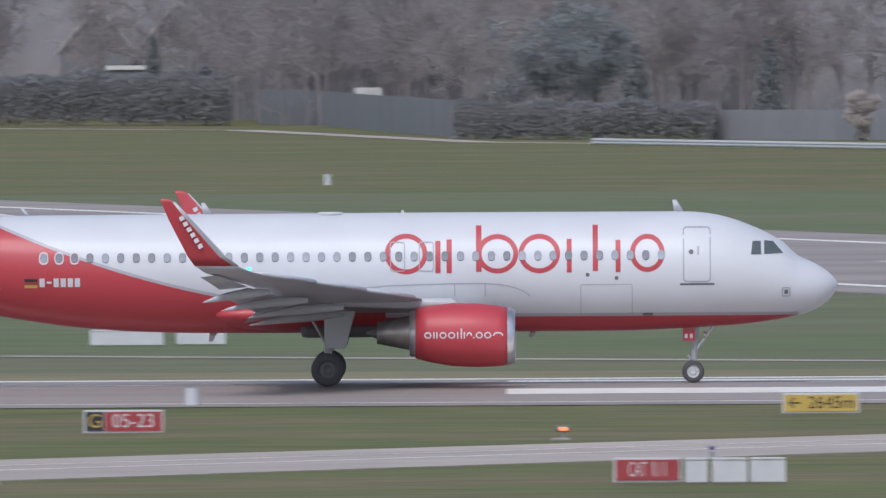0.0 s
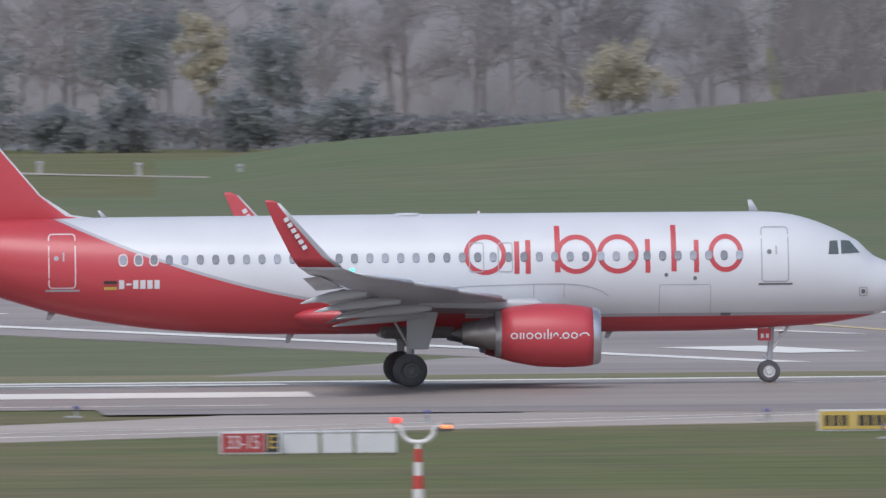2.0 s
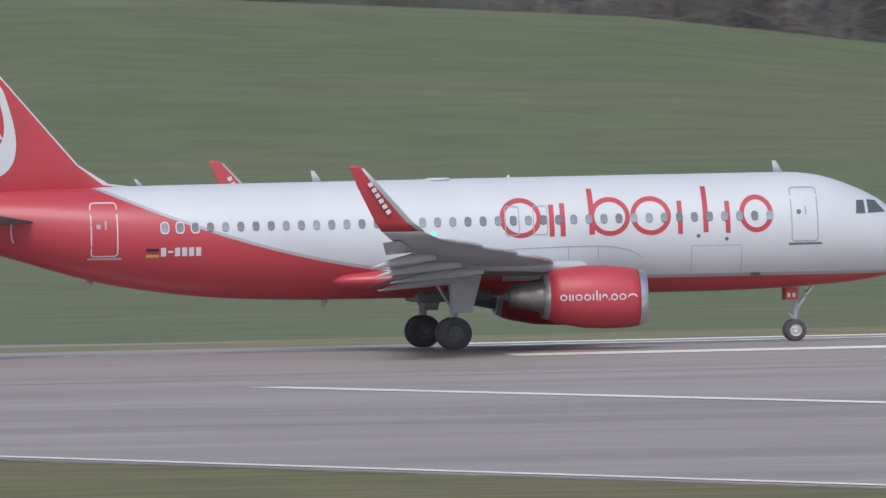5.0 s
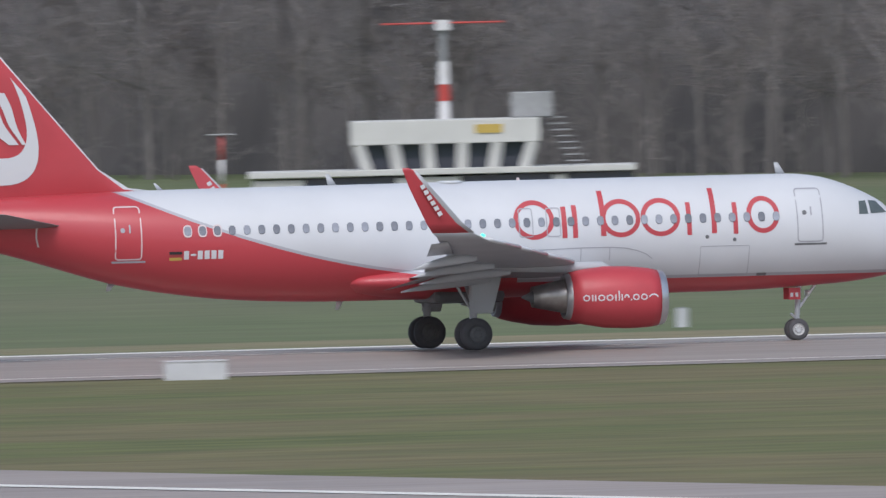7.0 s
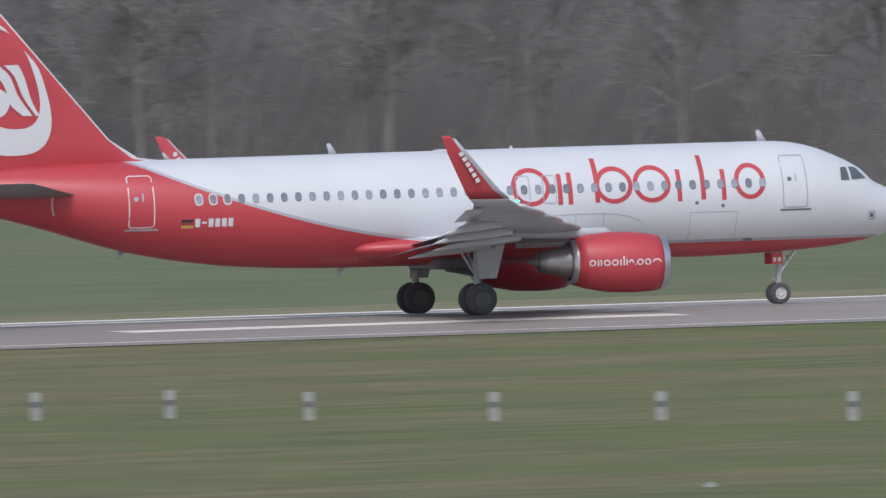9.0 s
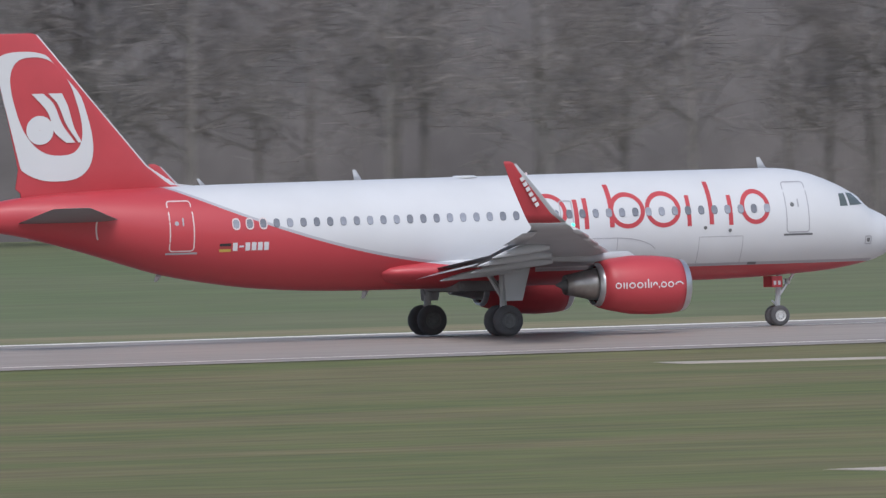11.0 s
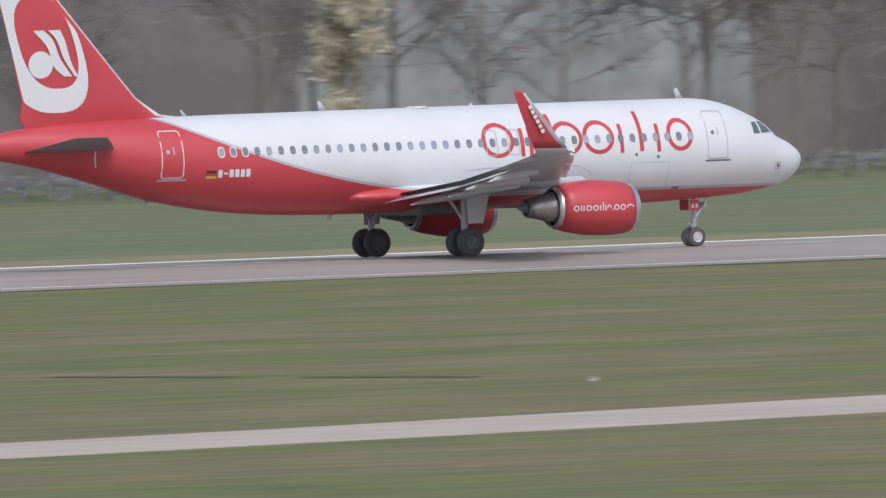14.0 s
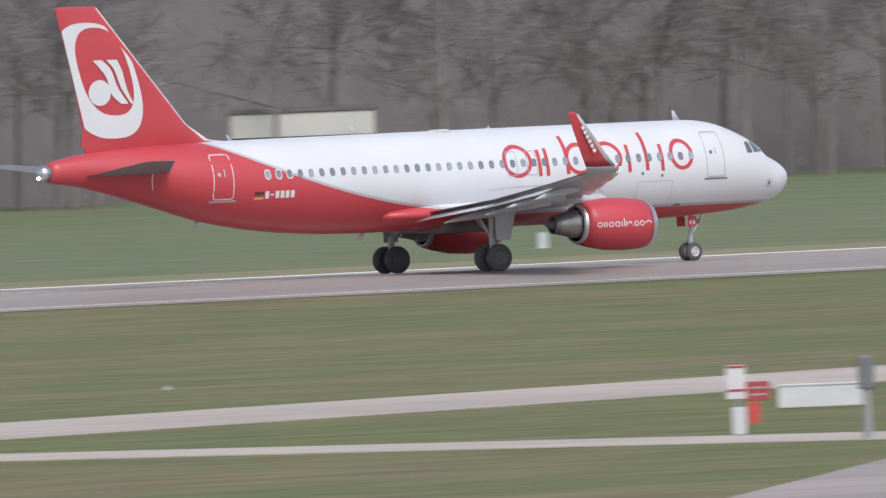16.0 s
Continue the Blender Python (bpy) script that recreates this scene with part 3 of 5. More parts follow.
        # flaps, lowered for take-off
        for y0, x0, z0, c0, y1, x1, z1, c1 in ((2.3, -1.30, 2.52, 1.60, 6.3, -1.00, 2.92, 1.45), (6.5, -1.02, 2.94, 1.42, 12.6, -2.60, 3.52, 0.95)):
            link("flap", *blade([(w(x0, y0, z0), (-c0, 0, -0.34), (0, 0, 0.09)), (w(x1, y1, z1), (-c1, 0, -0.30), (0, 0, 0.06))], 8), "grey_paint", plane, "light grey lowered flap", True)
        link("aileron", *blade([(w(-2.66, 12.8, 3.56), (-0.95, 0, -0.1), (0, 0, 0.05)), (w(-3.60, 16.3, 3.98), (-0.62, 0, -0.05), (0, 0, 0.03))], 8), "grey_paint", plane, "", True)
        # flap track fairings
        for y, x, z, ln in ((4.2, 0.6, 2.46, 3.3), (7.3, 0.6, 2.76, 3.3), (10.2, -0.6, 3.04, 3.0), (13.2, -1.9, 3.36, 2.3)):
            rings = []
            for k in range(13):
                g = k / 12
                r = 0.19 * math.sin(math.pi * min(1, 0.08 + 0.92 * g)) ** 0.7 * (1 - 0.35 * g) + 0.008
                rings.append([w(x - ln * g, y + r * 0.6 * math.cos(2 * math.pi * j / 14), z - 0.34 * g * g + r * math.sin(2 * math.pi * j / 14)) for j in range(14)])
            link("flap_track_fairing", *loft(rings), "grey_paint", plane, "pointed grey fairing under the wing", True)
        # slats: lowered nose of the wing, white standing for sky reflected in metal
        for y0, y1 in ((2.7, 5.0), (6.7, 9.8), (9.9, 13.0), (13.1, 16.2)):
            def le(y):
                x = 5.0 - (y - 2.4) * 0.5 if y < 6.4 else 3.0 - (y - 6.4) * 0.5235
                z = 2.72 + (y - 2.4) * 0.0875 if y < 6.4 else 3.07 + (y - 6.4) * 0.097
                return x, z
            (xa, za), (xb, zb) = le(y0), le(y1)
            link("slat", *blade([(w(xa + 0.26, y0, za - 0.03), (-0.70, 0, 0.12), (0, 0, 0.20)), (w(xb + 0.20, y1, zb - 0.02), (-0.50, 0, 0.08), (0, 0, 0.14))], 8), "white_paint", plane, "pale leading edge slat", True)
        # engine
        ey, ez = 5.75 * s, 1.72
        nacelle = link("engine_cowl", *(lambda v, f: ([(x, y + ey, z + ez + 0.035 * (6.2 - x)) for x, y, z in v], f))(*loft(spin(
            ((3.05, 0.70), (3.05, 0.86), (3.5, 0.97), (4.3, 1.09), (5.2, 1.10), (5.9, 1.05), (6.22, 0.99), (6.24, 0.80), (5.6, 0.76)), 40), caps=False)), "red_paint", plane, "glossy red engine cowling", True)
        link("inlet_lip", *(lambda v, f: ([(x, y + ey, z + ez) for x, y, z in v], f))(*loft(spin(
            ((6.22, 0.995), (6.36, 0.965), (6.46, 0.92), (6.49, 0.88), (6.46, 0.84), (6.3, 0.80), (5.9, 0.77)), 40), caps=False)), "bare_metal", nacelle, "polished metal inlet lip", True)
        link("fan", *(lambda v, f: ([(x, y + ey, z + ez) for x, y, z in v], f))(*loft(spin(((5.65, 0.78), (5.62, 0.78), (5.62, 0.3), (6.0, 0.03)), 24))), "dark_grey", nacelle, "", True)
        link("thrust_nozzle", *(lambda v, f: ([(x, y + ey, z + ez + 0.11) for x, y, z in v], f))(*loft(spin(((3.12, 0.84), (2.86, 0.78), (2.84, 0.74), (3.0, 0.7)), 36), caps=False)), "bare_metal", nacelle, "bare metal nozzle band", True)
        link("core_nozzle", *(lambda v, f: ([(x, y + ey, z + ez + 0.13) for x, y, z in v], f))(*loft(spin(((3.0, 0.62), (2.6, 0.55), (2.0, 0.42), (1.72, 0.37), (1.72, 0.32), (2.2, 0.3)), 32), caps=False)), "hot_metal", nacelle, "brown-tinted hot exhaust nozzle", True)
        link("exhaust_plug", *(lambda v, f: ([(x, y + ey, z + ez + 0.13) for x, y, z in v], f))(*loft(spin(((2.2, 0.27), (1.75, 0.22), (1.35, 0.03)), 20))), "dark_grey", nacelle, "", True)
        link("pylon", *blade([((5.0, ey, 2.62), (-4.6, 0, 0.15), (0, 0.16, 0)), ((4.3, ey, 3.05), (-4.4, 0, 0.0), (0, 0.14, 0))], 10), "grey_paint", plane, "grey engine pylon", True)
        link("pylon_fairing", *blade([((5.3, ey, 2.55), (-3.0, 0, 0.22), (0, 0.14, 0)), ((4.6, ey, 2.86), (-2.6, 0, 0.0), (0, 0.10, 0))], 10), "red_paint", nacelle, "", True)

        def cowl(x, z):
            r = curve(((3.5, 0.97), (4.3, 1.09), (5.2, 1.10), (5.9, 1.05), (6.22, 0.99)), x) + 0.008
            dz = z - ez - 0.035 * (6.2 - x)
            return (x, ey - math.sqrt(max(0.01, r * r - dz * dz)), z) if s < 0 else (x, ey + math.sqrt(max(0.01, r * r - dz * dz)), z)

        kinds = (0, 3, 1, 0, 0, 1, 2, 3, 4, 5, 0, 0, 6)
        x = 3.36
        for kd in kinds:
            wd = (0.27, 0.10, 0.08, 0.08, 0.20, 0.07, 0.36)[kd]
            z0, z1 = 1.66, (1.88, 1.88, 2.00, 1.88, 1.88, 1.71, 1.88)[kd]
            if kd == 0:
                rows = ring_rows(x + 0.12, 1.77, 0.125, 0.115, 0.045, n=16)
            elif kd in (4, 6):
                rows = ring_rows(x + wd / 2, 1.75, wd / 2, 0.13, 0.05, 0, 180, 12)
            else:
                rows = bar_rows(x + 0.01, x + 0.06, z0, z1, n=2)
            v = [cowl(px, pz) for r in rows for px, pz in r]
            link("emblem_block", v, [(2 * i, 2 * i + 1, 2 * i + 3, 2 * i + 2) for i in range(len(rows) - 1)], "white_paint", nacelle)
            x += wd + 0.025
        # main gear
        part("gear_strut", tube(rod((0, 3.8 * s, 0.55), (0.05, 3.75 * s, 2.7), 0.13, 0.15, 14), (0, 3.8 * s - 0.55, 0.57), (0, 3.8 * s + 0.55, 0.57), 0.09), "grey_paint", plane, "grey landing gear strut")
        part("gear_brace", tube(rod((0.05, 3.75 * s, 1.5), (0.1, 2.1 * s, 2.45), 0.07), (0.05, 3.78 * s, 1.25), (-0.7, 3.6 * s, 2.6), 0.05), "grey_paint", plane)
        bm = box((0.42, 4.22 * s, 1.95), (1.10, 0.05, 1.30), 0.02)
        for v in bm.verts:
            if v.co.z < 1.6:
                v.co.x = 0.05 + (v.co.x - 0.05) * 0.62
        part("gear_door", bm, "grey_paint", plane, "light grey landing gear door")
    bm = box((0.35, 0, 1.9), (2.6, 3.6, 0.5), 0.2)
    part("wheel_well", bm, "dark_grey", plane, "")
    # nose gear
    part("nose_strut", tube(rod((12.64, 0, 0.4), (12.75, 0, 1.95), 0.09, 0.11, 14), (12.64, -0.3, 0.38), (12.64, 0.3, 0.38), 0.06), "grey_paint", plane, "pale nose gear strut")
    part("nose_brace", tube(rod((12.72, 0, 1.1), (13.35, 0, 1.95), 0.05), (12.45, 0, 0.95), (12.68, 0, 0.7), 0.04), "bare_metal", plane)
    for s in (-1, 1):
        bm = box((12.50, 0.42 * s, 1.66), (0.42, 0.03, 0.42), 0.01)
        door = part("nose_gear_door", bm, "red_paint", plane, "red nose gear door")
        for k in range(2):
            part("marking_bar", box((12.40 + 0.18 * k, 0.44 * s, 1.62), (0.10, 0.012, 0.15)), "white_paint", door)
        part("taxi_light", rod((13.02, 0.16 * s, 1.66), (13.10, 0.16 * s, 1.66), 0.10, 0.11, 14), "bare_metal", plane, "round metal taxi light")
    # wheels
    wheels = []
    for x, y, r, wd, rim in [(0, sy * 3.8 + dy, 0.575, 0.40, "dark_rim") for sy in (-1, 1) for dy in (-0.46, 0.46)] + [(12.64, dy, 0.385, 0.22, "rim") for dy in (-0.26, 0.26)]:
        wheel = new("wheel")
        wheel.parent = plane
        prof = [(-0.5, 0.56), (-0.5, 0.80), (-0.40, 0.94), (-0.2, 1.0), (0.2, 1.0), (0.40, 0.94), (0.5, 0.80), (0.5, 0.56)]
        v, f = loft([[(rr * r * math.cos(2 * math.pi * j / 32), u * wd, rr * r * math.sin(2 * math.pi * j / 32)) for j in range(32)] for u, rr in prof], caps=False)
        link("tyre", v, f, "tyre", wheel, "black rubber tyre", True)
        prof = [(-0.36, 0.05), (-0.42, 0.25), (-0.34, 0.34), (-0.34, 0.46), (-0.48, 0.56), (0.48, 0.56), (0.34, 0.46), (0.34, 0.34), (0.42, 0.25), (0.36, 0.05)]
        v, f = loft([[(rr * r * math.cos(2 * math.pi * j / 24), u * wd, rr * r * math.sin(2 * math.pi * j / 24)) for j in range(24)] for u, rr in prof])
        link("hub", v, f, rim, wheel, "metal wheel hub")
        bm = bmesh.new()
        for k in range(8):
            a = 2 * math.pi * k / 8
            for u in (-0.40, 0.40):
                tube(bm, (0.30 * r * math.cos(a), u * wd - 0.01, 0.30 * r * math.sin(a)), (0.30 * r * math.cos(a), u * wd + 0.01, 0.30 * r * math.sin(a)), 0.02, n=6)
        tagged(part("wheel_bolts", bm, "dark_grey", wheel), kind="stuff")
        wheel.matrix_basis = pose(x, y, r)
        wheels.append((wheel, x, y, r))
    return plane, wheels


airliner, wheels = build_airliner()

# ---------------------------------------------------------------- ground, runways and markings
GROUND, HALF, CROWN = -0.45, 28.0, 0.0116


def sheet(name, pts, z, material, label, category, kind="structure", cut=1):
    """A flat sheet with a rim, from a few corners."""
    bm = bmesh.new()
    f = bm.faces.new([bm.verts.new((x, y, z)) for x, y in pts])
    g = bmesh.ops.extrude_face_region(bm, geom=[f])["geom"]
    bmesh.ops.translate(bm, vec=(0, 0, -0.05), verts=[v for v in g if isinstance(v, bmesh.types.BMVert)])
    return tagged(part(name, bm, material), label, category, kind=kind)


bm = bmesh.new()
bmesh.ops.create_grid(bm, x_segments=8, y_segments=8, size=6000)
bmesh.ops.translate(bm, vec=(0, 3000, GROUND), verts=bm.verts)
tagged(part("ground", bm, "grass"), "short green and straw-coloured airfield grass", "grass", kind="structure")


def across(y):
    """Height of the crowned runway at distance y."""
    return -CROWN * (TRACK - y) if y < TRACK else -0.0080 * (y - TRACK)


verge = [(x, TRACK + dy, z) for x in (-1500, 3500) for dy, z in ((-38, GROUND - 0.02), (-28, -0.35), (0, -0.35))]
tagged(link("verge", verge, [(0, 1, 4, 3), (1, 2, 5, 4)], "grass"), "grass verge sloping away from the runway", "grass", kind="structure")
verge = [(x, TRACK + dy, z) for x in (-1500, 3500) for dy, z in ((0, -0.26), (28, -0.25), (62, GROUND + 0.012))]
tagged(link("far_verge", verge, [(0, 1, 4, 3), (1, 2, 5, 4)], "dry_grass"), "straw-coloured dry grass verge beyond the runway", "grass", kind="structure")
verge = [(x, y, GROUND + 0.008) for x in (-800, 1600) for y in (TRACK + 61, 1900)]
tagged(link("meadow", verge, [(0, 1, 3, 2)], "far_grass"), "green meadow beyond the runway", "grass", kind="structure")
xs = list(range(-1500, 3501, 50))
ys = (-28, -15, -5, 0, 5, 15, 28)
verts = [(x, TRACK + dy, across(TRACK + dy)) for x in xs for dy in ys]
faces = [(i * 7 + j, i * 7 + j + 1, i * 7 + j + 8, i * 7 + j + 7) for i in range(len(xs) - 1) for j in range(6)]
runway = tagged(link("runway", verts, faces, "asphalt"), "worn grey asphalt runway with a crowned surface", "runway", kind="structure")


def stripe(x0, x1, dy0, dy1, name="runway_marking", material="marking", lift=0.012):
    """A painted bar along the runway."""
    v = [(x, TRACK + dy, across(TRACK + dy) + lift) for dy in (dy0, dy1) for x in (x0, x1)]
    return link(name, v, [(0, 1, 3, 2)], material, runway)


# far edge line: real paint, widened to 6 m to stand for glare
stripe(-1500, 72, 21.5, 27.6), stripe(150, 3500, 21.5, 27.6), stripe(-1500, 40, -24.6, -24.0), stripe(158, 3500, -24.6, -24.0)
for sgn in (-1, 1):
    stripe(-2.5, 42, *sorted((sgn * 7.2, sgn * 14.2)))
    for x in (147, 297, 447, 597, 747):
        stripe(x, x + 21, *sorted((sgn * 9.0, sgn * 12.2)))
for k in range(-8, 30):
    stripe(k * 50 + 8, k * 50 + 38, -0.35, 0.35)


def cross_left(y):
    return 104.5 + 0.2 * (856 - y)


sheet("crossing_runway", [(cross_left(500), 500), (cross_left(500) + 58.7, 500), (cross_left(2300) + 58.7, 2300), (cross_left(2300), 2300)], -0.395,
      "old_asphalt", "pale worn asphalt runway crossing the main one", "runway")
# fillets and ramps between the two runways
sheet("junction", [(30, 984.2), (40, 980), (60, 970), (74, 964), (84, 942), (96, 898), (160, 867), (157, 930), (168, 964), (190, 984.2)], -0.390,
      "old_asphalt", "worn asphalt fillet where the runways meet", "pavement")
sheet("far_junction", [(20, 1039.8), (40, 1062), (52, 1110), (110, 1120), (122, 1085), (150, 1064), (195, 1039.8)], -0.390,
      "old_asphalt", "worn asphalt fillet beyond the runway", "pavement")
verts = [(x, TRACK + dy, z) for x in (34, 182) for dy, z in ((-36, GROUND + 0.07), (-27.9, -0.322))]
tagged(link("junction_ramp", verts, [(0, 1, 3, 2)], "old_asphalt"), "sloping asphalt edge of the runway crossing", "pavement", kind="structure")
verts = [(x, TRACK + dy, z) for x in (24, 190) for dy, z in ((36, GROUND + 0.07), (27.9, -0.222))]
tagged(link("far_junction_ramp", verts, [(0, 2, 3, 1)], "old_asphalt"), "sloping asphalt edge beyond the runway crossing", "pavement", kind="structure")
sheet("taxiway", [(-60, 832), (-17.6, 888), (9.7, 926), (24, 948), (34, 966), (40, 981), (62, 978), (74, 964), (45.4, 945), (16, 909), (9.4, 894), (-17, 852), (-60, 792)],
      GROUND + 0.025, "concrete", "pale concrete taxiway leading to the runway", "taxiway")


def mark(name, pts, z, label="", material="marking"):
    """A painted figure on the pavement, from its few corners."""
    return tagged(link(name, [(x, y, z) for x, y in pts], [tuple(range(len(pts)))], material), label or "white painted pavement marking", "marking", kind="structure")


def line(name, pts, w, z, material="marking", label=""):
    """A painted line of width w through a few points."""
    v, f = [], []
    for i, (x, y) in enumerate(pts):
        (xa, ya), (xb, yb) = pts[max(i - 1, 0)], pts[min(i + 1, len(pts) - 1)]
        n = Vector((-(yb - ya), xb - xa)).normalized() * w / 2
        v += [(x + n.x, y + n.y, z), (x - n.x, y - n.y, z)]
        if i:
            f.append((2 * i - 2, 2 * i - 1, 2 * i + 1, 2 * i))
    return tagged(link(name, v, f, material), label or "painted line on the pavement", "marking", kind="structure")


def paved(y):
    """Height of the pavement where the two runways cross."""
    a = abs(y - TRACK)
    return across(y) if a < 28 else (-0.325 if y < TRACK else -0.224) + (-0.063 if y < TRACK else -0.164) * min((a - 28) / 8, 1)


def bar_on(a, b, c, d, label="white painted bar on the crossing"):
    """A painted four-cornered bar laid over the crowned pavement, a-b its near end and d-c its far end."""
    v, n = [], 16
    for k in range(n + 1):
        g = k / n
        for p, q in ((a, d), (b, c)):
            y = p[1] + (q[1] - p[1]) * g
            v.append((p[0] + (q[0] - p[0]) * g, y, paved(y) + 0.012))
    tagged(link("crossing_marking", v, [(2 * k, 2 * k + 1, 2 * k + 3, 2 * k + 2) for k in range(n)], "marking"), label, "marking", kind="structure")


def line_on(name, pts, w, material="marking", label=""):
    """A painted line over the crowned pavement."""
    p = along(pts, 2.0)
    v = []
    for k, (x, y) in enumerate(p):
        v += [(x - w / 2, y, paved(y) + 0.014), (x + w / 2, y, paved(y) + 0.014)]
    tagged(link(name, v, [(2 * k, 2 * k + 1, 2 * k + 3, 2 * k + 2) for k in range(len(p) - 1)], material), label or "painted line on the crossing", "marking", kind="structure")


def along(pts, step):
    """Points every step metres along a few corners."""
    pts = np.array(pts, float)
    seg = np.linalg.norm(np.diff(pts, axis=0), axis=1)
    cum = np.concatenate([[0], np.cumsum(seg)])
    t = np.arange(0, cum[-1], step)
    return np.stack([np.interp(t, cum, pts[:, 0]), np.interp(t, cum, pts[:, 1])], 1)


for dx in (0.0, 23.3):
    bar_on((94.6 + dx, 969.4), (100.7 + dx, 972.0), (89.2 + dx, 1002.8), (84.4 + dx, 1003.4))
    bar_on((65.1 + dx, 1114.5), (68.3 + dx, 1117.2), (65.3 + dx, 1136.4), (61.0 + dx, 1134.2))
    bar_on((36 + dx, 1260), (40 + dx, 1262), (36 + dx, 1284), (32 + dx, 1282))
line_on("crossing_centre_line", [(119.5, 930), (114.7, 952.5), (108.2, 981.0), (102, 1008)], 0.7)
line_on("crossing_centre_line", [(100.7, 1000.6), (95.8, 1038.0), (92, 1060)], 0.6, "yellow_marking")
for k in range(9):
    y = 1070 + 50 * k
    line_on("crossing_centre_line", [(cross_left(y) + 29.3, y), (cross_left(y + 30) + 29.3, y + 30)], 0.9)
line_on("crossing_edge_line", [(156.2 + 0.2 * (841 - y), y) for y in (520, 700, 841, 960)], 1.3)
line_on("crossing_edge_line", [(156.2 + 0.2 * (841 - y), y) for y in (1090, 1400, 1800, 2280)], 1.6)
line_on("crossing_edge_line", [(cross_left(y) + 6, y) for y in (1090, 1400, 1800, 2280)], 1.6)
line_on("crossing_edge_line", [(cross_left(y) + 1.2, y) for y in (520, 700, 860, 935)], 0.8)
line_on("crossing_lead_line", [(149 + 0.2 * (804 - y), y) for y in (520, 700, 804, 850)], 0.5)
line_on("yellow_lead_line", [(64, 1000), (66.9, 1011), (70.5, 1036), (73.2, 1060), (75.2, 1070), (76.4, 1081), (77.1, 1093), (77.2, 1105), (76.7, 1118), (75.9, 1131), (73, 1180), (68, 1240)], 0.55, "yellow_marking", "curved yellow lead-off line")
line("taxi_line", [(-60, 811), (-17.6, 869), (9.5, 908), (24, 928), (42.5, 948), (61, 972)], 0.45, GROUND + 0.031)
line("taxi_line", [(-17.6, 877), (9.5, 916), (26, 938), (43, 956), (60, 974)], 0.35, GROUND + 0.033)
# service roads beside the runway
sheet("service_road", [(300, 682), (400, 719), (470, 751), (545, 783), (760, 880), (760, 860), (545, 765), (470, 733), (452, 724), (400, 703), (300, 668)], GROUND + 0.02, "concrete", "pale concrete service road", "road")
sheet("footpath", [(448, 722.5), (470, 718), (479.6, 686), (500, 640), (496, 632), (473, 676.6), (463, 711), (448, 714)], GROUND + 0.024, "concrete", "narrow pale concrete path", "path")
sheet("apron", [(427, 618), (456.6, 653), (500, 690), (600, 690), (600, 500), (380, 500), (390, 560)], GROUND + 0.028, "old_asphalt", "grey asphalt apron corner", "pavement")
sheet("parking_bay", [(318, 760), (339, 766.5), (338, 758), (318, 750)], GROUND + 0.02, "concrete", "small pale concrete patch in the grass", "pavement")
sheet("drain_strip", [(396, 962), (414, 950.5), (424, 944), (423, 941), (412, 946), (395, 957)], GROUND + 0.02, "concrete", "narrow concrete drain strip in the grass", "pavement")
sheet("mast_pad", [(305.5, 888), (306, 876), (316, 862), (322, 868), (314, 882)], GROUND + 0.02, "concrete", "concrete pad round the masts", "pavement")
line("gravel_track", [(-70, 1124), (-22, 1121), (12, 1094), (24, 1090)], 3.0, GROUND + 0.03, "concrete", "thin pale gravel track in the grass")
line("perimeter_road", [(-120, 2800), (-30, 2610), (-8, 2420), (21, 2345), (37.4, 2291), (54.8, 2205), (69.8, 2105), (98, 1985), (118, 1909), (140, 1825), (170, 1710)], 3.5, GROUND + 0.04, "concrete", "pale perimeter road along the far grass")

# ---------------------------------------------------------------- grassy mound
CREST = ((2.2, -0.45), (2.42, 0.85), (2.66, 1.55), (3.5, 4.4), (4.32, 7.1), (5.1, 9.2), (5.7, 9.6), (6.06, 9.8), (7.5, 10.3), (8.6, 8.0), (9.4, 4.5), (10.14, 0.9), (10.6, -0.45))


def mound(x, y):
    """Height of the mound beside the airfield."""
    b, d = math.degrees(math.atan2(x, y)), math.hypot(x, y)
    r = min(max((d - 1850) / 230, 0), 1)
    z = float(np.interp(b, [c[0] for c in CREST], [c[1] for c in CREST]))
    return GROUND + (z - GROUND) * r


grid = [(1840 + 12 * j, 2.1 + 0.1 * i) for j in range(35) for i in range(87)]
verts = [(d * math.sin(radians(b)), d * math.cos(radians(b)), mound(d * math.sin(radians(b)), d * math.cos(radians(b))) + 0.02 - (0.1 if d < 1850 else 0)) for d, b in grid]
faces = [(j * 87 + i, j * 87 + i + 1, j * 87 + i + 88, j * 87 + i + 87) for j in range(34) for i in range(86)]
tagged(link("mound", verts, faces, "far_grass", smooth=True), "long grass-covered earth mound", "mound", kind="structure")


def on_mound(name, pts, w, material, label):
    v, f = [], []
    for i, (x, y) in enumerate(pts):
        v += [(x, y - w, mound(x, y - w) + 0.08), (x, y + w, mound(x, y + w) + 0.08)]
        if i:
            f.append((2 * i - 2, 2 * i, 2 * i + 1, 2 * i - 1))
    tagged(link(name, v, f, material), label, "path", kind="structure")


def leaves(name, n, place, size, material, label, category, kind="", seed=1, group=""):
    """A bush of many small leaf faces; place(rng) gives a point on or in it."""
    rng = np.random.default_rng(seed)
    c = place(rng, n)
    d1, d2 = rng.normal(size=(n, 3)), rng.normal(size=(n, 3))
    d1 /= np.linalg.norm(d1, axis=1)[:, None]
    d2 /= np.linalg.norm(d2, axis=1)[:, None]
    s = size * rng.uniform(0.5, 1.4, (n, 1))
    v = np.stack([c - d1 * s, c + d2 * s * 0.5, c + d1 * s, c - d2 * s * 0.5], 1).reshape(-1, 3)
    f = np.arange(4 * n).reshape(-1, 4)
    return tagged(link(name, v.tolist(), f.tolist(), material), label, category, group, kind)


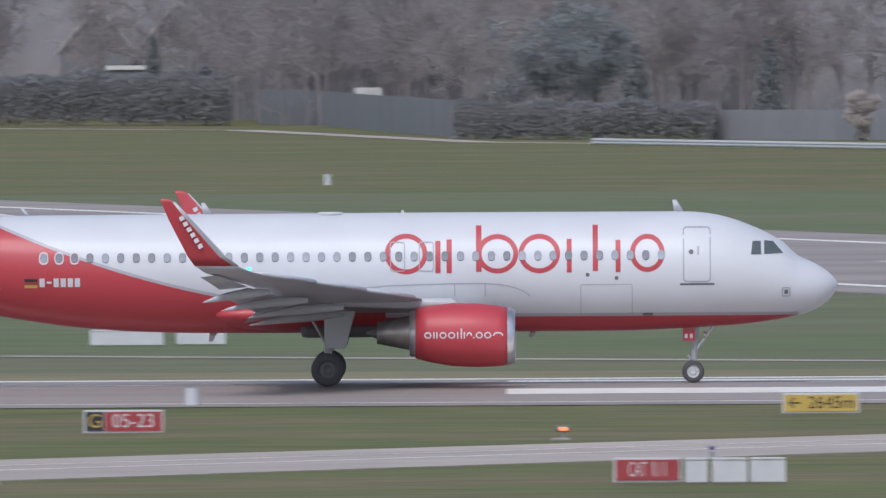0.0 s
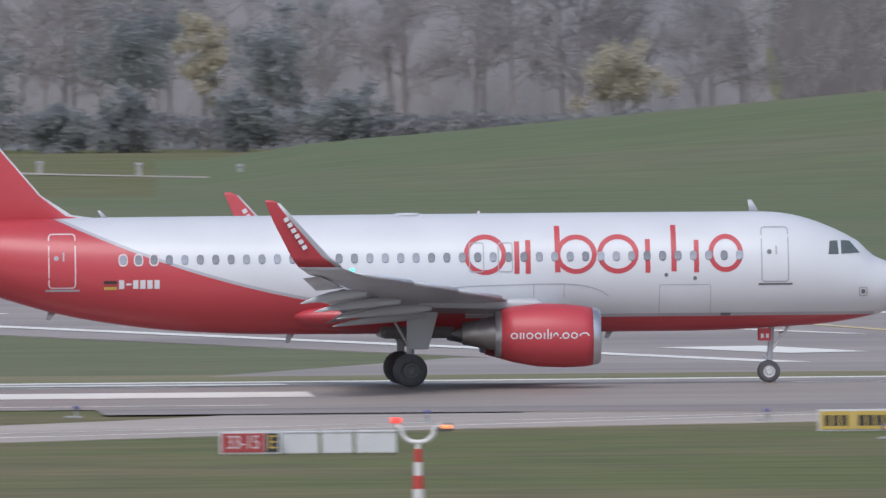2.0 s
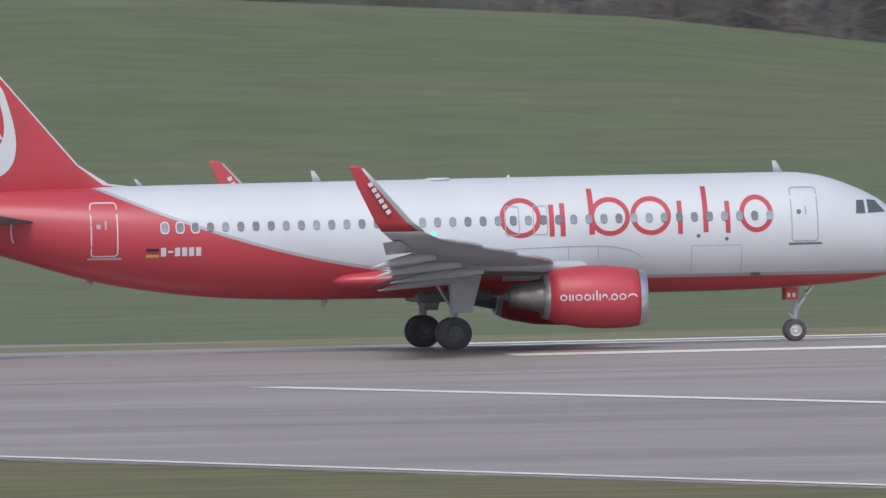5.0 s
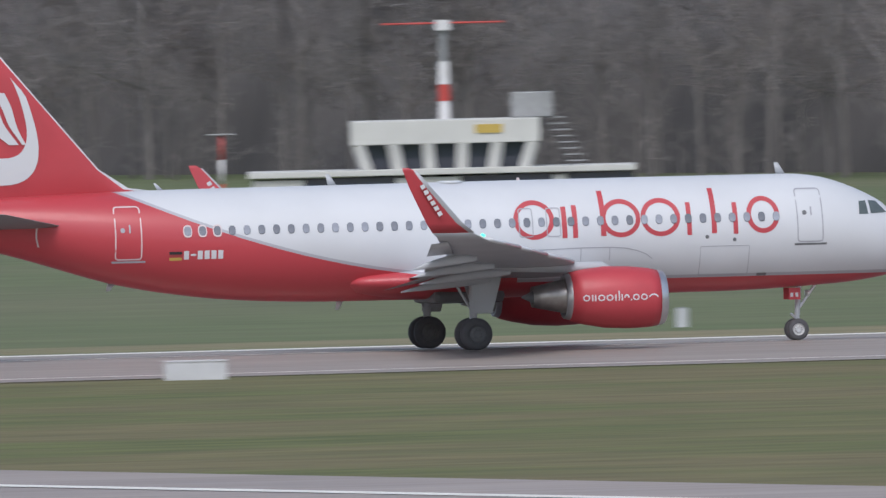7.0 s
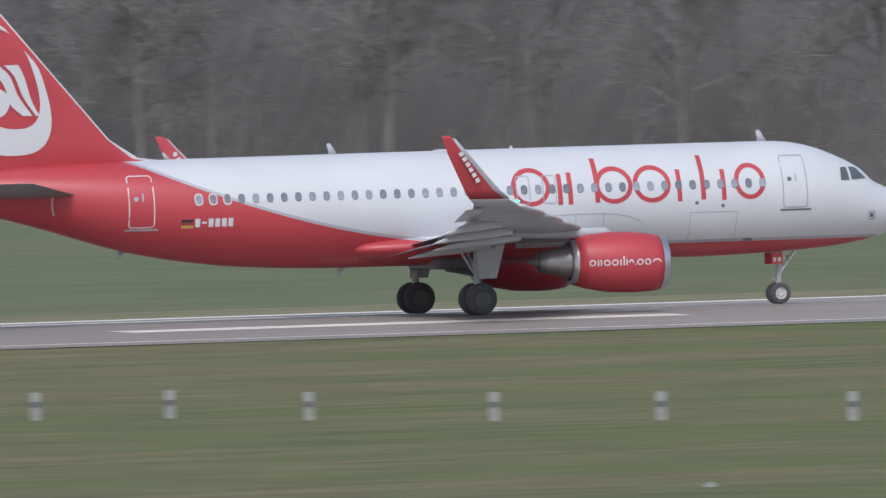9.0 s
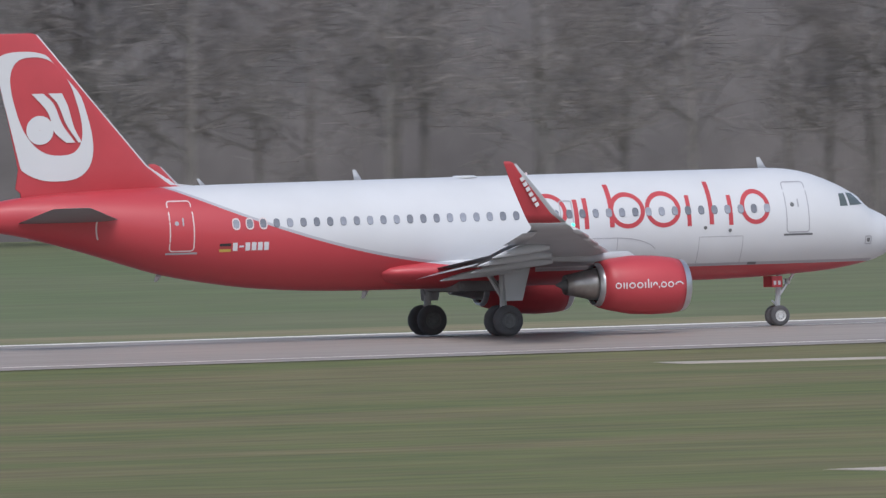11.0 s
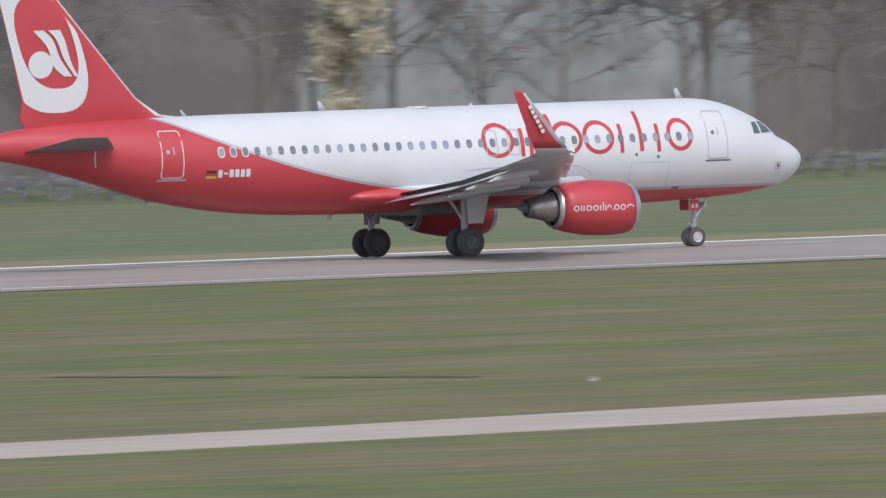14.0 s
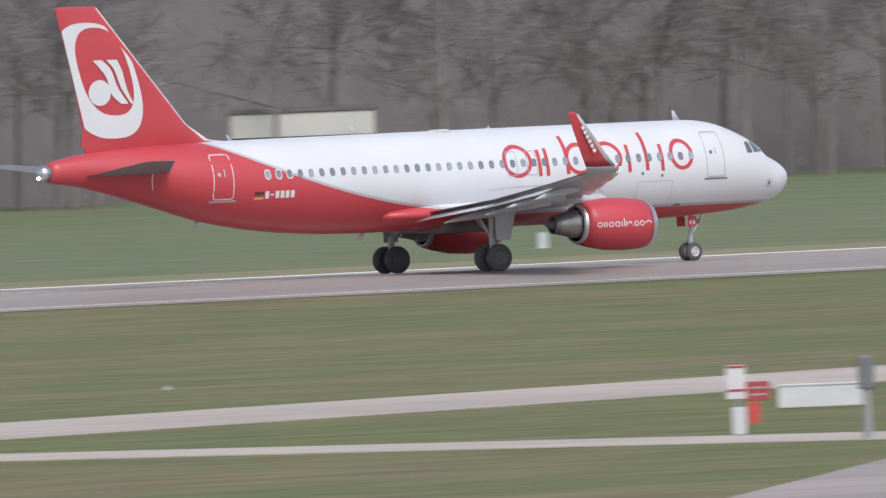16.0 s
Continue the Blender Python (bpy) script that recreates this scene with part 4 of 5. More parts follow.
def row_of(pts, half, height, lift=None):
    """Points in a hedge-like body along a few corners."""
    pts = np.array(pts, float)

    def place(rng, n):
        seg = np.linalg.norm(np.diff(pts, axis=0), axis=1)
        t = rng.uniform(0, seg.sum(), n)
        cum = np.concatenate([[0], np.cumsum(seg)])
        x, y = np.interp(t, cum, pts[:, 0]), np.interp(t, cum, pts[:, 1])
        wave = 0.90 + 0.08 * np.sin(t * 0.7) * np.sin(t * 0.23 + 1)
        a = rng.uniform(0, math.pi, n)
        r = rng.uniform(0.55, 1.0, n)
        hz = height * wave * np.sin(a) ** 0.5 * r
        y = y + half * np.cos(a) * r
        base = np.array([lift(px, py) for px, py in zip(x, y)]) if lift else GROUND
        return np.stack([x, y, base + hz], 1)
    return place


H1 = ((162.9, 1920.6), (172.4, 1947.4), (181.9, 1967.6))
H2 = ((167.6, 1919.2), (175.9, 1936.0), (183.8, 1947.8))
H3 = ((193.5, 1996.6), (204.4, 2019.2), (216.4, 2040.6))
BROWN = ((183.9, 1972.9), (195.1, 1965.3), (205.4, 1947.2), (209.2, 1964.4))
BROWN2 = ((186.7, 1946.1), (194.6, 1941.3), (192.3, 1938.0), (204.7, 1958.8))
PATH = ((179.9, 1984.4), (189.6, 2008.1), (200.8, 2026.6))
PATH2 = ((203.7, 1941.3), (214.3, 1965.4), (225.3, 1994.3))
leaves("mound_hedge", 11000, row_of(H1, 4.0, 1.1, mound), 0.26, "evergreen", "dark low hedge running up the mound", "hedge", seed=3)
leaves("mound_hedge", 9000, row_of(H2, 3.0, 0.9, mound), 0.26, "evergreen", "dark low hedge on the mound", "hedge", seed=4)
leaves("mound_hedge", 11000, row_of(H3, 5.0, 1.0, mound), 0.26, "evergreen", "dark low hedge near the mound's top", "hedge", seed=5)
leaves("mound_shrubs", 16000, row_of(BROWN, 9.0, 1.0, mound), 0.26, "brown_shrub", "reddish-brown leafless shrubs on the mound", "shrub", seed=6)
leaves("mound_shrubs", 13000, row_of(BROWN2, 7.0, 0.9, mound), 0.26, "brown_shrub", "reddish-brown leafless shrubs lower on the mound", "shrub", seed=7)
on_mound("mound_path", PATH, 4.0, "soil", "bare earth path across the mound")
on_mound("mound_path", PATH2, 4.0, "soil", "bare earth path down the mound")

# ---------------------------------------------------------------- woods


def bare_tree(rng, limbs=13, boughs=9, sprays=10, low=0.20):
    """Triangles of a leafless tree one unit tall: (trunk and limbs, branches and twigs)."""
    wood_tri, twig_tri = [], []

    def spar(p, q, w0, w1, sides):
        d = q - p
        u = np.cross(d, [0.3, 0.7, 0.2])
        u /= np.linalg.norm(u)
        v = np.cross(d, u)
        v /= np.linalg.norm(v)
        for k in range(sides):
            a, b = 2 * math.pi * k / sides, 2 * math.pi * (k + 1) / sides
            pa, pb = u * math.cos(a) + v * math.sin(a), u * math.cos(b) + v * math.sin(b)
            wood_tri.append((p + pa * w0, p + pb * w0, q + pb * w1))
            wood_tri.append((p + pa * w0, q + pb * w1, q + pa * w1))

    def strip(p, q, w):
        u = np.cross(q - p, rng.normal(size=3))
        u *= w / (np.linalg.norm(u) + 1e-9)
        twig_tri.append((p + u, p - u, q))

    top = np.array([rng.normal() * 0.03, rng.normal() * 0.03, 0.80])
    spar(np.zeros(3), top * 0.5, 0.011, 0.008, 5)
    spar(top * 0.5, top, 0.008, 0.003, 4)
    for i in range(limbs):
        z = low + (0.78 - low) * (i + rng.uniform(0, 1)) / limbs
        a = rng.uniform(0, 2 * math.pi)
        ln = rng.uniform(0.18, 0.34) * (1.15 - z * 0.6)
        d = np.array([math.cos(a), math.sin(a), rng.uniform(0.2, 1.2)])
        d *= ln / np.linalg.norm(d)
        p = top * (z / 0.80)
        spar(p, p + d, 0.0034, 0.0012, 3)
        for j in range(boughs):
            b = p + d * rng.uniform(0.25, 1.0)
            e = d / ln + rng.normal(size=3) * 0.7 + np.array([0, 0, 0.15])
            e *= rng.uniform(0.08, 0.18) / np.linalg.norm(e)
            strip(b, b + e, 0.0018)
            for k in range(sprays):
                h = b + e * rng.uniform(0.1, 1.0)
                w = e / np.linalg.norm(e) + rng.normal(size=3) * 0.9
                w *= rng.uniform(0.05, 0.13) / np.linalg.norm(w)
                strip(h, h + w, 0.0019)
    return np.array(wood_tri), np.array(twig_tri)


rng = np.random.default_rng(11)
KINDS = [bare_tree(rng) for k in range(8)]
SHRUBS = [bare_tree(rng, 7, 6, 6, 0.05) for k in range(6)]
EDGE = ((-160, 2960), (-40, 2800), (-12, 2640), (20, 2540), (60, 2500), (140, 2420), (260, 2300), (350, 2040), (385, 1840), (420, 1620), (467, 1440), (600, 1378), (700, 1280), (760, 1280), (850, 1345), (935, 1350), (1080, 1350))


def soup(name, tris, material, label):
    """One mesh of loose triangles."""
    v = np.concatenate(tris).reshape(-1, 3)
    me = bpy.data.meshes.new(name)
    n = len(v)
    me.vertices.add(n)
    me.vertices.foreach_set("co", v.astype(np.float32).ravel())
    me.loops.add(n)
    me.loops.foreach_set("vertex_index", np.arange(n, dtype=np.int32))
    me.polygons.add(n // 3)
    me.polygons.foreach_set("loop_start", np.arange(0, n, 3, dtype=np.int32))
    me.polygons.foreach_set("loop_total", np.full(n // 3, 3, dtype=np.int32))
    me.update(calc_edges=True)
    me.materials.append(M[material])
    return tagged(new(name, me), label, "woodland", kind="stuff")


def wood(names, spots, low, high, materials, labels, kinds):
    """A stand of bare trees: one mesh of trunks and one of twigs."""
    groups = ([], [])
    for x, y in spots:
        h, a = rng.uniform(low, high), rng.uniform(0, 2 * math.pi)
        w = h * rng.uniform(0.8, 1.15)
        kind = kinds[rng.integers(len(kinds))]
        c, s = math.cos(a), math.sin(a)
        for k, out in zip(kind, groups):
            px = (k[..., 0] * c - k[..., 1] * s) * w + x
            py = (k[..., 0] * s + k[..., 1] * c) * w + y
            out.append(np.stack([px, py, k[..., 2] * h + GROUND], -1))
    for name, tris, material, label in zip(names, groups, materials, labels):
        soup(name, tris, material, label)


def clearing(p):
    """Spots before the houses, the hall and the pale block, where few trees stand."""
    b, d = np.degrees(np.arctan2(p[:, 0], p[:, 1])), np.linalg.norm(p, axis=1)
    house_gap = (np.abs(b + 0.86) < 0.22) & (d < 2830) & (np.arange(len(p)) % 3 > 0)
    hall_gap = (np.abs(b - 33.84) < 0.21) & (d < 1634)
    pale_gap = (np.abs(b - 29.55) < 0.72) & (d < 1520) & (np.arange(len(p)) % 5 > 2)
    return house_gap | hall_gap | pale_gap


spots = []
for depth, step in ((0, 6.5), (8, 8), (17, 9)):
    p = along(EDGE, step)
    out = p / np.linalg.norm(p, axis=1)[:, None]
    p = p + out * depth + rng.normal(size=p.shape) * 2.2
    spots.append(p[(p[:, 1] < 2300) | (np.arange(len(p)) % 4 > 0)])
spots = np.concatenate(spots)
spots = spots[~clearing(spots)]
spots = spots[~((spots[:, 0] < 475) & (spots[:, 1] < 1900) & (np.arange(len(spots)) % 2 > 0))]
far = spots[:, 1] > 2400
wood(("trunks", "woods"), spots[~far], 15.0, 22.0, ("bark", "twigs"), ("dark bare trunks and limbs of the woods", "grey-brown leafless twigs of the woodland edge"), KINDS)
wood(("far_trunks", "far_woods"), spots[far], 13.0, 20.0, ("far_twigs", "far_twigs"), ("trunks beyond the boundary, haze put into their grey", "leafless woods beyond the boundary, haze put into their grey"), KINDS)
p = along(EDGE, 3.0)
p = p + rng.normal(size=p.shape) * 3.0 - p / np.linalg.norm(p, axis=1)[:, None] * 3
p = p[~clearing(p)]
wood(("undergrowth_stems", "undergrowth"), p[p[:, 1] < 2400], 3.0, 7.5, ("twigs", "twigs"), ("thin stems of leafless undergrowth", "brown leafless undergrowth along the woods"), SHRUBS)
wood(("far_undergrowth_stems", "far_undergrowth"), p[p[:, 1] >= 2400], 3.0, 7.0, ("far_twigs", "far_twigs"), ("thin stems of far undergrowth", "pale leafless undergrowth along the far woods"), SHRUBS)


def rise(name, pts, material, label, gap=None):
    """A wooded rise added as backdrop behind the edge of the trees, its tone all in the colour."""
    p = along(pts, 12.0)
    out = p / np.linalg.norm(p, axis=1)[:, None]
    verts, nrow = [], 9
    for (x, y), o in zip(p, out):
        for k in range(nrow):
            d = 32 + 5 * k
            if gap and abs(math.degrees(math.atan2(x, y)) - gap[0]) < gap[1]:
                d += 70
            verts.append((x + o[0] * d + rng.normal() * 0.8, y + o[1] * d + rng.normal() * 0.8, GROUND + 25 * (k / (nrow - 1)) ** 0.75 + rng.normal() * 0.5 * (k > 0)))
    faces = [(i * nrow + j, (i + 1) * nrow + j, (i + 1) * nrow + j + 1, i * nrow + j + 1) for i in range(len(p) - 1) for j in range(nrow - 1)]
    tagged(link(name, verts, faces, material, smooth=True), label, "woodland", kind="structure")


rise("backdrop_far", EDGE[:6], "far_wood", "wooded rise behind the far trees, haze put into its colour")
rise("backdrop_near", EDGE[5:], "dim_wood", "wooded backdrop rise behind the trees, dimmed in its colour", (29.55, 0.9))

# ---------------------------------------------------------------- airfield things


def face_camera(x, y, z=GROUND):
    return pose(x, y, z, 0, 0, -math.degrees(math.atan2(x, y)))


def lettering(text, size, m, parent, material, wide=1.0):
    cu = bpy.data.curves.new("lettering", "FONT")
    cu.body, cu.size, cu.align_x, cu.align_y, cu.extrude = text, size, "CENTER", "CENTER", 0.004
    cu.materials.append(M[material])
    ob = new("lettering", cu)
    ob.parent = parent
    ob.matrix_basis = m @ Matrix.Diagonal((wide, 1, 1, 1))
    return ob


def sign(x, y, panels, h, label, group="airfield signs", lift=0.10):
    """A low lit airfield sign; panels are (width, colour, text, text colour), left to right."""
    total = sum(p[0] for p in panels)
    ob = thing("airfield_sign", face_camera(x, y), label, "sign", group)
    u = -total / 2
    part("casing", box((0, 0.09, lift + h / 2), (total + 0.10, 0.16, h + 0.08), 0.02), "white_sign", ob, "white metal casing")
    for k in (-0.4, 0.4):
        part("leg", rod((k * total, 0.09, 0), (k * total, 0.09, lift), 0.04), "galvanised", ob)
    for wd, colour, text, ink in panels:
        p = part("face", box((u + wd / 2, -0.005, lift + h / 2), (wd - 0.03, 0.03, h - 0.04), 0.006), colour, ob)
        if text:
            lettering(text, h * 0.95, pose(u + wd / 2, -0.026, lift + h / 2, 90), p, ink, min(1.0, 1.5 * wd / (h * 0.95 * len(text) * 0.56) * 0.6))
        u += wd
    return ob


def white_box(x, y, w, h, label="white metal sign back seen from behind"):
    ob = thing("sign_back", face_camera(x, y), label, "sign", "airfield signs")
    part("casing", box((0, 0, 0.06 + h / 2), (w, 0.22, h), 0.03), "white_sign", ob)
    part("lip", box((0, -0.12, 0.05 + h * 0.96), (w * 0.98, 0.03, 0.05), 0.008), "white_sign", ob)
    for k in (-0.4, 0.4):
        part("leg", rod((k * w, 0, 0), (k * w, 0, 0.08), 0.04), "galvanised", ob)
    return ob


sign(-14.6, 934.7, ((0.62, "sign_black", "G", "sign_yellow"), (1.85, "sign_red", "05-23", "white_sign")), 0.66, "red and black runway sign reading G 05-23")
sign(8.0, 966.7, ((2.45, "sign_yellow", "\u2190 2645m", "sign_black"),), 0.60, "yellow distance sign reading 2645m")
sign(1.95, 840.8, ((1.85, "sign_red", "CAT  II / I", "white_sign"),), 0.64, "red holding position sign reading CAT II/I")
for x, w in ((3.36, 0.66), (4.32, 1.02), (5.42, 1.02)):
    white_box(x, 840.2, w, 0.72)
white_box(-17.8, 1148.5, 2.9, 0.62), white_box(-14.9, 1150, 1.95, 0.62)
white_box(21.2, 1172, 2.6, 0.62), white_box(24.0, 1172, 2.0, 0.62)
sign(35.7, 896.2, ((1.35, "sign_red", "33-15", "white_sign"), (0.42, "sign_black", "E", "sign_yellow")), 0.62, "red and black runway sign reading 33-15")
for x, w in ((37.25, 1.15), (38.4, 0.95), (39.6, 1.25)):
    white_box(x, 896.6, w, 0.70)
worn = sign(56.8, 929.7, ((1.10, "sign_yellow", "", ""), (2.05, "sign_yellow", "", "")), 0.62, "yellow direction sign with worn dark marks")
for u, w in ((-1.32, 0.20), (-1.05, 0.20), (-0.78, 0.20), (-0.22, 0.22), (0.06, 0.22), (0.34, 0.22), (0.62, 0.22), (0.90, 0.22), (1.26, 0.14)):
    part("mark", box((u, -0.022, 0.40), (w, 0.01, 0.34)), "sign_black", worn)
sign(83.2, 862.0, ((0.22, "white_sign", "", ""), (1.75, "sign_red", "33-15", "white_sign")), 0.62, "red runway sign reading 33-15 on the grass")
white_box(97.6, 806.3, 3.3, 0.66)
s33 = sign(174.5, 875.0, ((0.12, "white_sign", "", ""), (1.95, "sign_red", "33-15", "white_sign")), 0.62, "red runway sign reading 33-15 below a white board")
board = part("board", box((-0.66, 0.05, 1.02), (0.80, 0.06, 0.48), 0.01), "white_sign", s33, "white board with a black cross")
part("cross", box((-0.66, 0.012, 1.02), (0.34, 0.02, 0.05)), "sign_black", board)
part("cross", box((-0.66, 0.010, 1.02), (0.05, 0.02, 0.30)), "sign_black", board)
white_box(209.0, 981.6, 2.15, 0.70, "white marker board at the runway edge"), white_box(247.9, 983.8, 2.35, 0.68, "white marker board at the runway edge")
sign(475.2, 779.0, ((1.15, "sign_yellow", "C1", "sign_black"), (0.72, "sign_black", "E", "sign_yellow"), (1.35, "sign_yellow", "E4", "sign_black")), 0.64, "yellow and black taxiway sign")
white_box(477.15, 777.6, 1.2, 0.68)
white_box(503.0, 722.7, 2.75, 0.72)


def drum(x, y, r=0.25, h=0.72):
    ob = thing("marker_drum", face_camera(x, y), "white cylindrical marker standing in the grass", "marker", "white markers")
    part("body", rod((0, 0, 0), (0, 0, h), r, r * 0.95, 16), "white_sign", ob)
    part("cap", rod((0, 0, h), (0, 0, h + 0.06), r * 0.85, r * 0.5, 16), "galvanised", ob)


for x, y in ((-13.1, 986.9), (210.7, 1083), (249.8, 1084), (-16.9, 1970), (752.7, 1103.5)):
    drum(x, y)

post = thing("marker_post", face_camera(238.4, 891.7), "short white post with a dark band", "post", "white marker posts")
part("shaft", box((0, 0, 0.43), (0.31, 0.16, 0.86), 0.03), "post_white", post)
part("band", box((0, -0.005, 0.50), (0.320, 0.176, 0.17), 0.01), "dark_grey", post, "dark band")
for x, y in ((240.0, 880.5), (241.0, 867.5), (242.6, 857.0), (246.1, 852.0), (248.6, 847.5), (251.7, 843.7), (252.9, 833.2), (255.3, 822.3), (258.0, 814.5), (260.5, 804.0),
             (265.1, 784.7), (268.1, 776.2), (270.2, 765.9), (372.5, 858.0), (373.3, 844.8), (374.1, 831.1), (374.8, 817.7), (378.2, 811.2), (379.5, 801.2), (381.9, 792.2),
             (387.8, 791.8), (387.2, 776.2), (387.9, 763.5), (389.1, 752.4), (391.5, 743.2)):
    copy_thing(post, face_camera(x, y))
far_post = thing("approach_post", face_camera(50, 2181), "pale low light post on the far grass", "post", "pale light posts")
part("shaft", box((0, 0, 0.35), (0.40, 0.3, 0.70), 0.04), "post_white", far_post)
part("lamp_head", box((0, 0, 0.83), (0.55, 0.4, 0.26), 0.05), "galvanised", far_post)
for k in range(1, 16):
    g = k / 15
    copy_thing(far_post, face_camera(50 + 95 * g, 2181 - 352 * g))


def edge_light(x, y, colour="lamp_orange", name="edge_lamp"):
    ob = thing(name, face_camera(x, y), "small lit amber airfield lamp" if colour == "lamp_orange" else "small blue taxiway edge lamp", "lamp", "edge lamps")
    part("stem", rod((0, 0, 0), (0, 0, 0.25), 0.06), "galvanised", ob)
    if colour == "lamp_orange":
        part("hood", box((-0.02, 0.06, 0.38), (0.50, 0.22, 0.20), 0.05), "dark_grey", ob, "dark lamp hood")
    part("lens", box((0, -0.08 if colour == "lamp_orange" else 0, 0.36), (0.26 if colour == "lamp_orange" else 0.20, 0.2, 0.12), 0.04), colour, ob)
    part("foot", box((-0.1, 0, 0.04), (0.6, 0.3, 0.08), 0.02), "galvanised", ob)


for x, y in ((-0.5, 919), (56.7, 917), (66.0, 921), (83, 911), (21, 921)):
    edge_light(x, y)
for x, y in ((-17, 846), (4, 882), (13, 921), (24, 965), (33, 974), (20, 893), (44, 958), (55, 955), (69, 972), (78, 974), (84, 956), (94, 962)):
    edge_light(x, y, "lamp_blue")


def fork_light(x, y, z0=GROUND):
    ob = thing("obstacle_light", face_camera(x, y), "red and white post with a forked bracket and lit lamps", "lamp", "forked light posts")
    part("base", box((0, 0, 0.12), (1.2, 0.6, 0.30), 0.04), "galvanised", ob, "concrete base")
    for k in range(5):
        z = 0.27 + 0.36 * k
        part("band", rod((0, 0, z), (0, 0, z + 0.36), 0.15 if k < 3 else 0.11, n=16), ("mast_red", "mast_white")[k % 2], ob)
    pts = [(-0.62, 2.72), (-0.45, 2.62), (-0.40, 2.42), (-0.25, 2.28), (0, 2.24), (0.25, 2.28), (0.40, 2.42), (0.45, 2.62), (0.62, 2.72)]
    bm = bmesh.new()
    tube(bm, (0, 0, 2.05), (0, 0, 2.26), 0.07)
    for (xa, za), (xb, zb) in zip(pts, pts[1:]):
        tube(bm, (xa, 0, za), (xb, 0, zb), 0.065)
    part("bracket", bm, "mast_white", ob, "white forked bracket")
    part("lamp", box((-0.58, 0, 2.84), (0.30, 0.22, 0.16), 0.05), "lamp_red", ob, "lit red lamp")
    part("housing", box((0.72, 0.06, 2.64), (0.46, 0.24, 0.22), 0.05), "dark_grey", ob, "dark lamp housing")
    part("lamp", box((0.78, -0.08, 2.66), (0.30, 0.08, 0.10), 0.03), "lamp_orange", ob, "lit amber lamp")


fork_light(35.7, 783), fork_light(62.6, 776)

for x, y in ((478.6, 806.2), (379.6, 713.4), (348.5, 794.6), (229.4, 720.2), (273.6, 784.5), (97.1, 793.8), (77., 869.9), (438.9, 770.2), (534.6, 806.2), (348., 771.4)):
    ob = thing("inset_light", face_camera(x, y), "small pale ground light in the grass", "lamp", "ground lights")
    part("puck", rod((0, 0, 0), (0, 0, 0.08), 0.18, 0.14, 14), "post_white", ob)
    part("lens", box((0, -0.1, 0.11), (0.18, 0.12, 0.05), 0.01), "galvanised", ob)

# windsock hanging limp from its pole
sock = thing("windsock", face_camera(17.8, 783), "limp faded red and white windsock on a banded pole", "windsock")
z = 0.0
for k, top in enumerate((0.26, 0.89, 1.51, 2.14, 2.76, 3.39, 4.02, 4.75)):
    part("band", rod((0.10, 0, z), (0.10, 0, top), 0.115, 0.11, 16), ("mast_white", "mast_red")[k % 2], sock, "", True)
    z = top
arm = part("crossbar", box((0.20, 0, 4.79), (1.05, 0.08, 0.05), 0.01), "galvanised", sock, "grey crossbar with lamps")
for x in (-0.33, 0.74):
    part("lamp", box((x, 0, 4.76), (0.22, 0.16, 0.10), 0.03), "white_sign", arm)


def sleeve(g):
    """Middle and radius of the hanging sleeve, from its mouth (0) to its tail (1)."""
    z = curve(((0, 4.02), (0.10, 4.38), (0.2, 4.28), (0.4, 3.70), (0.7, 2.60), (1, 1.30)), g)
    return curve(((0, 0.36), (0.10, 0.20), (0.2, 0.0), (0.4, -0.10), (0.7, -0.22), (1, -0.26)), g), z, curve(((0, 0.24), (0.1, 0.27), (0.3, 0.33), (0.72, 0.35), (1, 0.27)), g)


for k, (g0, g1) in enumerate(((0.0, 0.20), (0.20, 0.45), (0.45, 0.64), (0.64, 0.80), (0.80, 1.0))):
    rings = []
    for j in range(9):
        g = g0 + (g1 - g0) * j / 8
        (x, z, r), (xa, za, _), (xb, zb, _) = sleeve(g), sleeve(max(g - 0.02, 0)), sleeve(min(g + 0.02, 1))
        d = Vector((xb - xa, zb - za)).normalized()
        r *= 1.06 if k % 2 and j == 0 else 1.0
        rings.append([(x - d.y * r * math.cos(a) * (1 + 0.07 * math.sin(3 * a + k)), -0.05 - 0.6 * r * math.sin(a), z + d.x * r * math.cos(a)) for a in [2 * math.pi * i / 24 for i in range(24)]])
    link("sleeve_band", *loft(rings), ("cloth_red", "cloth_white")[k % 2], sock, "faded red cloth" if k % 2 == 0 else "greyish white cloth", True)


def banded(ob, x, y, z0, z1, r0, r1, n, first=1, taper=False):
    for k in range(n):
        a, b = k / n, (k + 1) / n
        part("band", rod((x, y, z0 + (z1 - z0) * a), (x, y, z0 + (z1 - z0) * b), r0 + (r1 - r0) * a, r0 + (r1 - r0) * b, 20), ("mast_red", "mast_white")[(k + first) % 2], ob, "", True)


mast = thing("radio_mast", face_camera(308.4, 876.7), "thick red and white banded mast with white antenna boxes", "mast")
for k, (z0, z1, r0, r1) in enumerate(((0, 2.05, 0.68, 0.68), (2.05, 4.1, 0.60, 0.60), (4.1, 6.15, 0.68, 0.66), (6.15, 8.15, 0.60, 0.60), (8.15, 10.2, 0.70, 0.66), (10.2, 12.6, 0.66, 0.30), (12.6, 15.0, 0.30, 0.28))):
    part("band", rod((0, 0, z0), (0, 0, z1), r0, r1, 24), ("mast_white", "mast_red")[k % 2], mast, "", True)
for z in (4.35, 8.85):
    arm = part("antenna_box", box((0.72, -0.3, z), (1.65, 0.5, 0.48), 0.08), "mast_white", mast, "white antenna box")
    part("clamp", rod((0, 0, z - 0.5), (0, 0, z - 0.42), 0.72, n=24), "dark_grey", mast)
cabin = thing("equipment_cabin", face_camera(306.9, 886.8), "red and white chequered equipment cabin", "cabin")
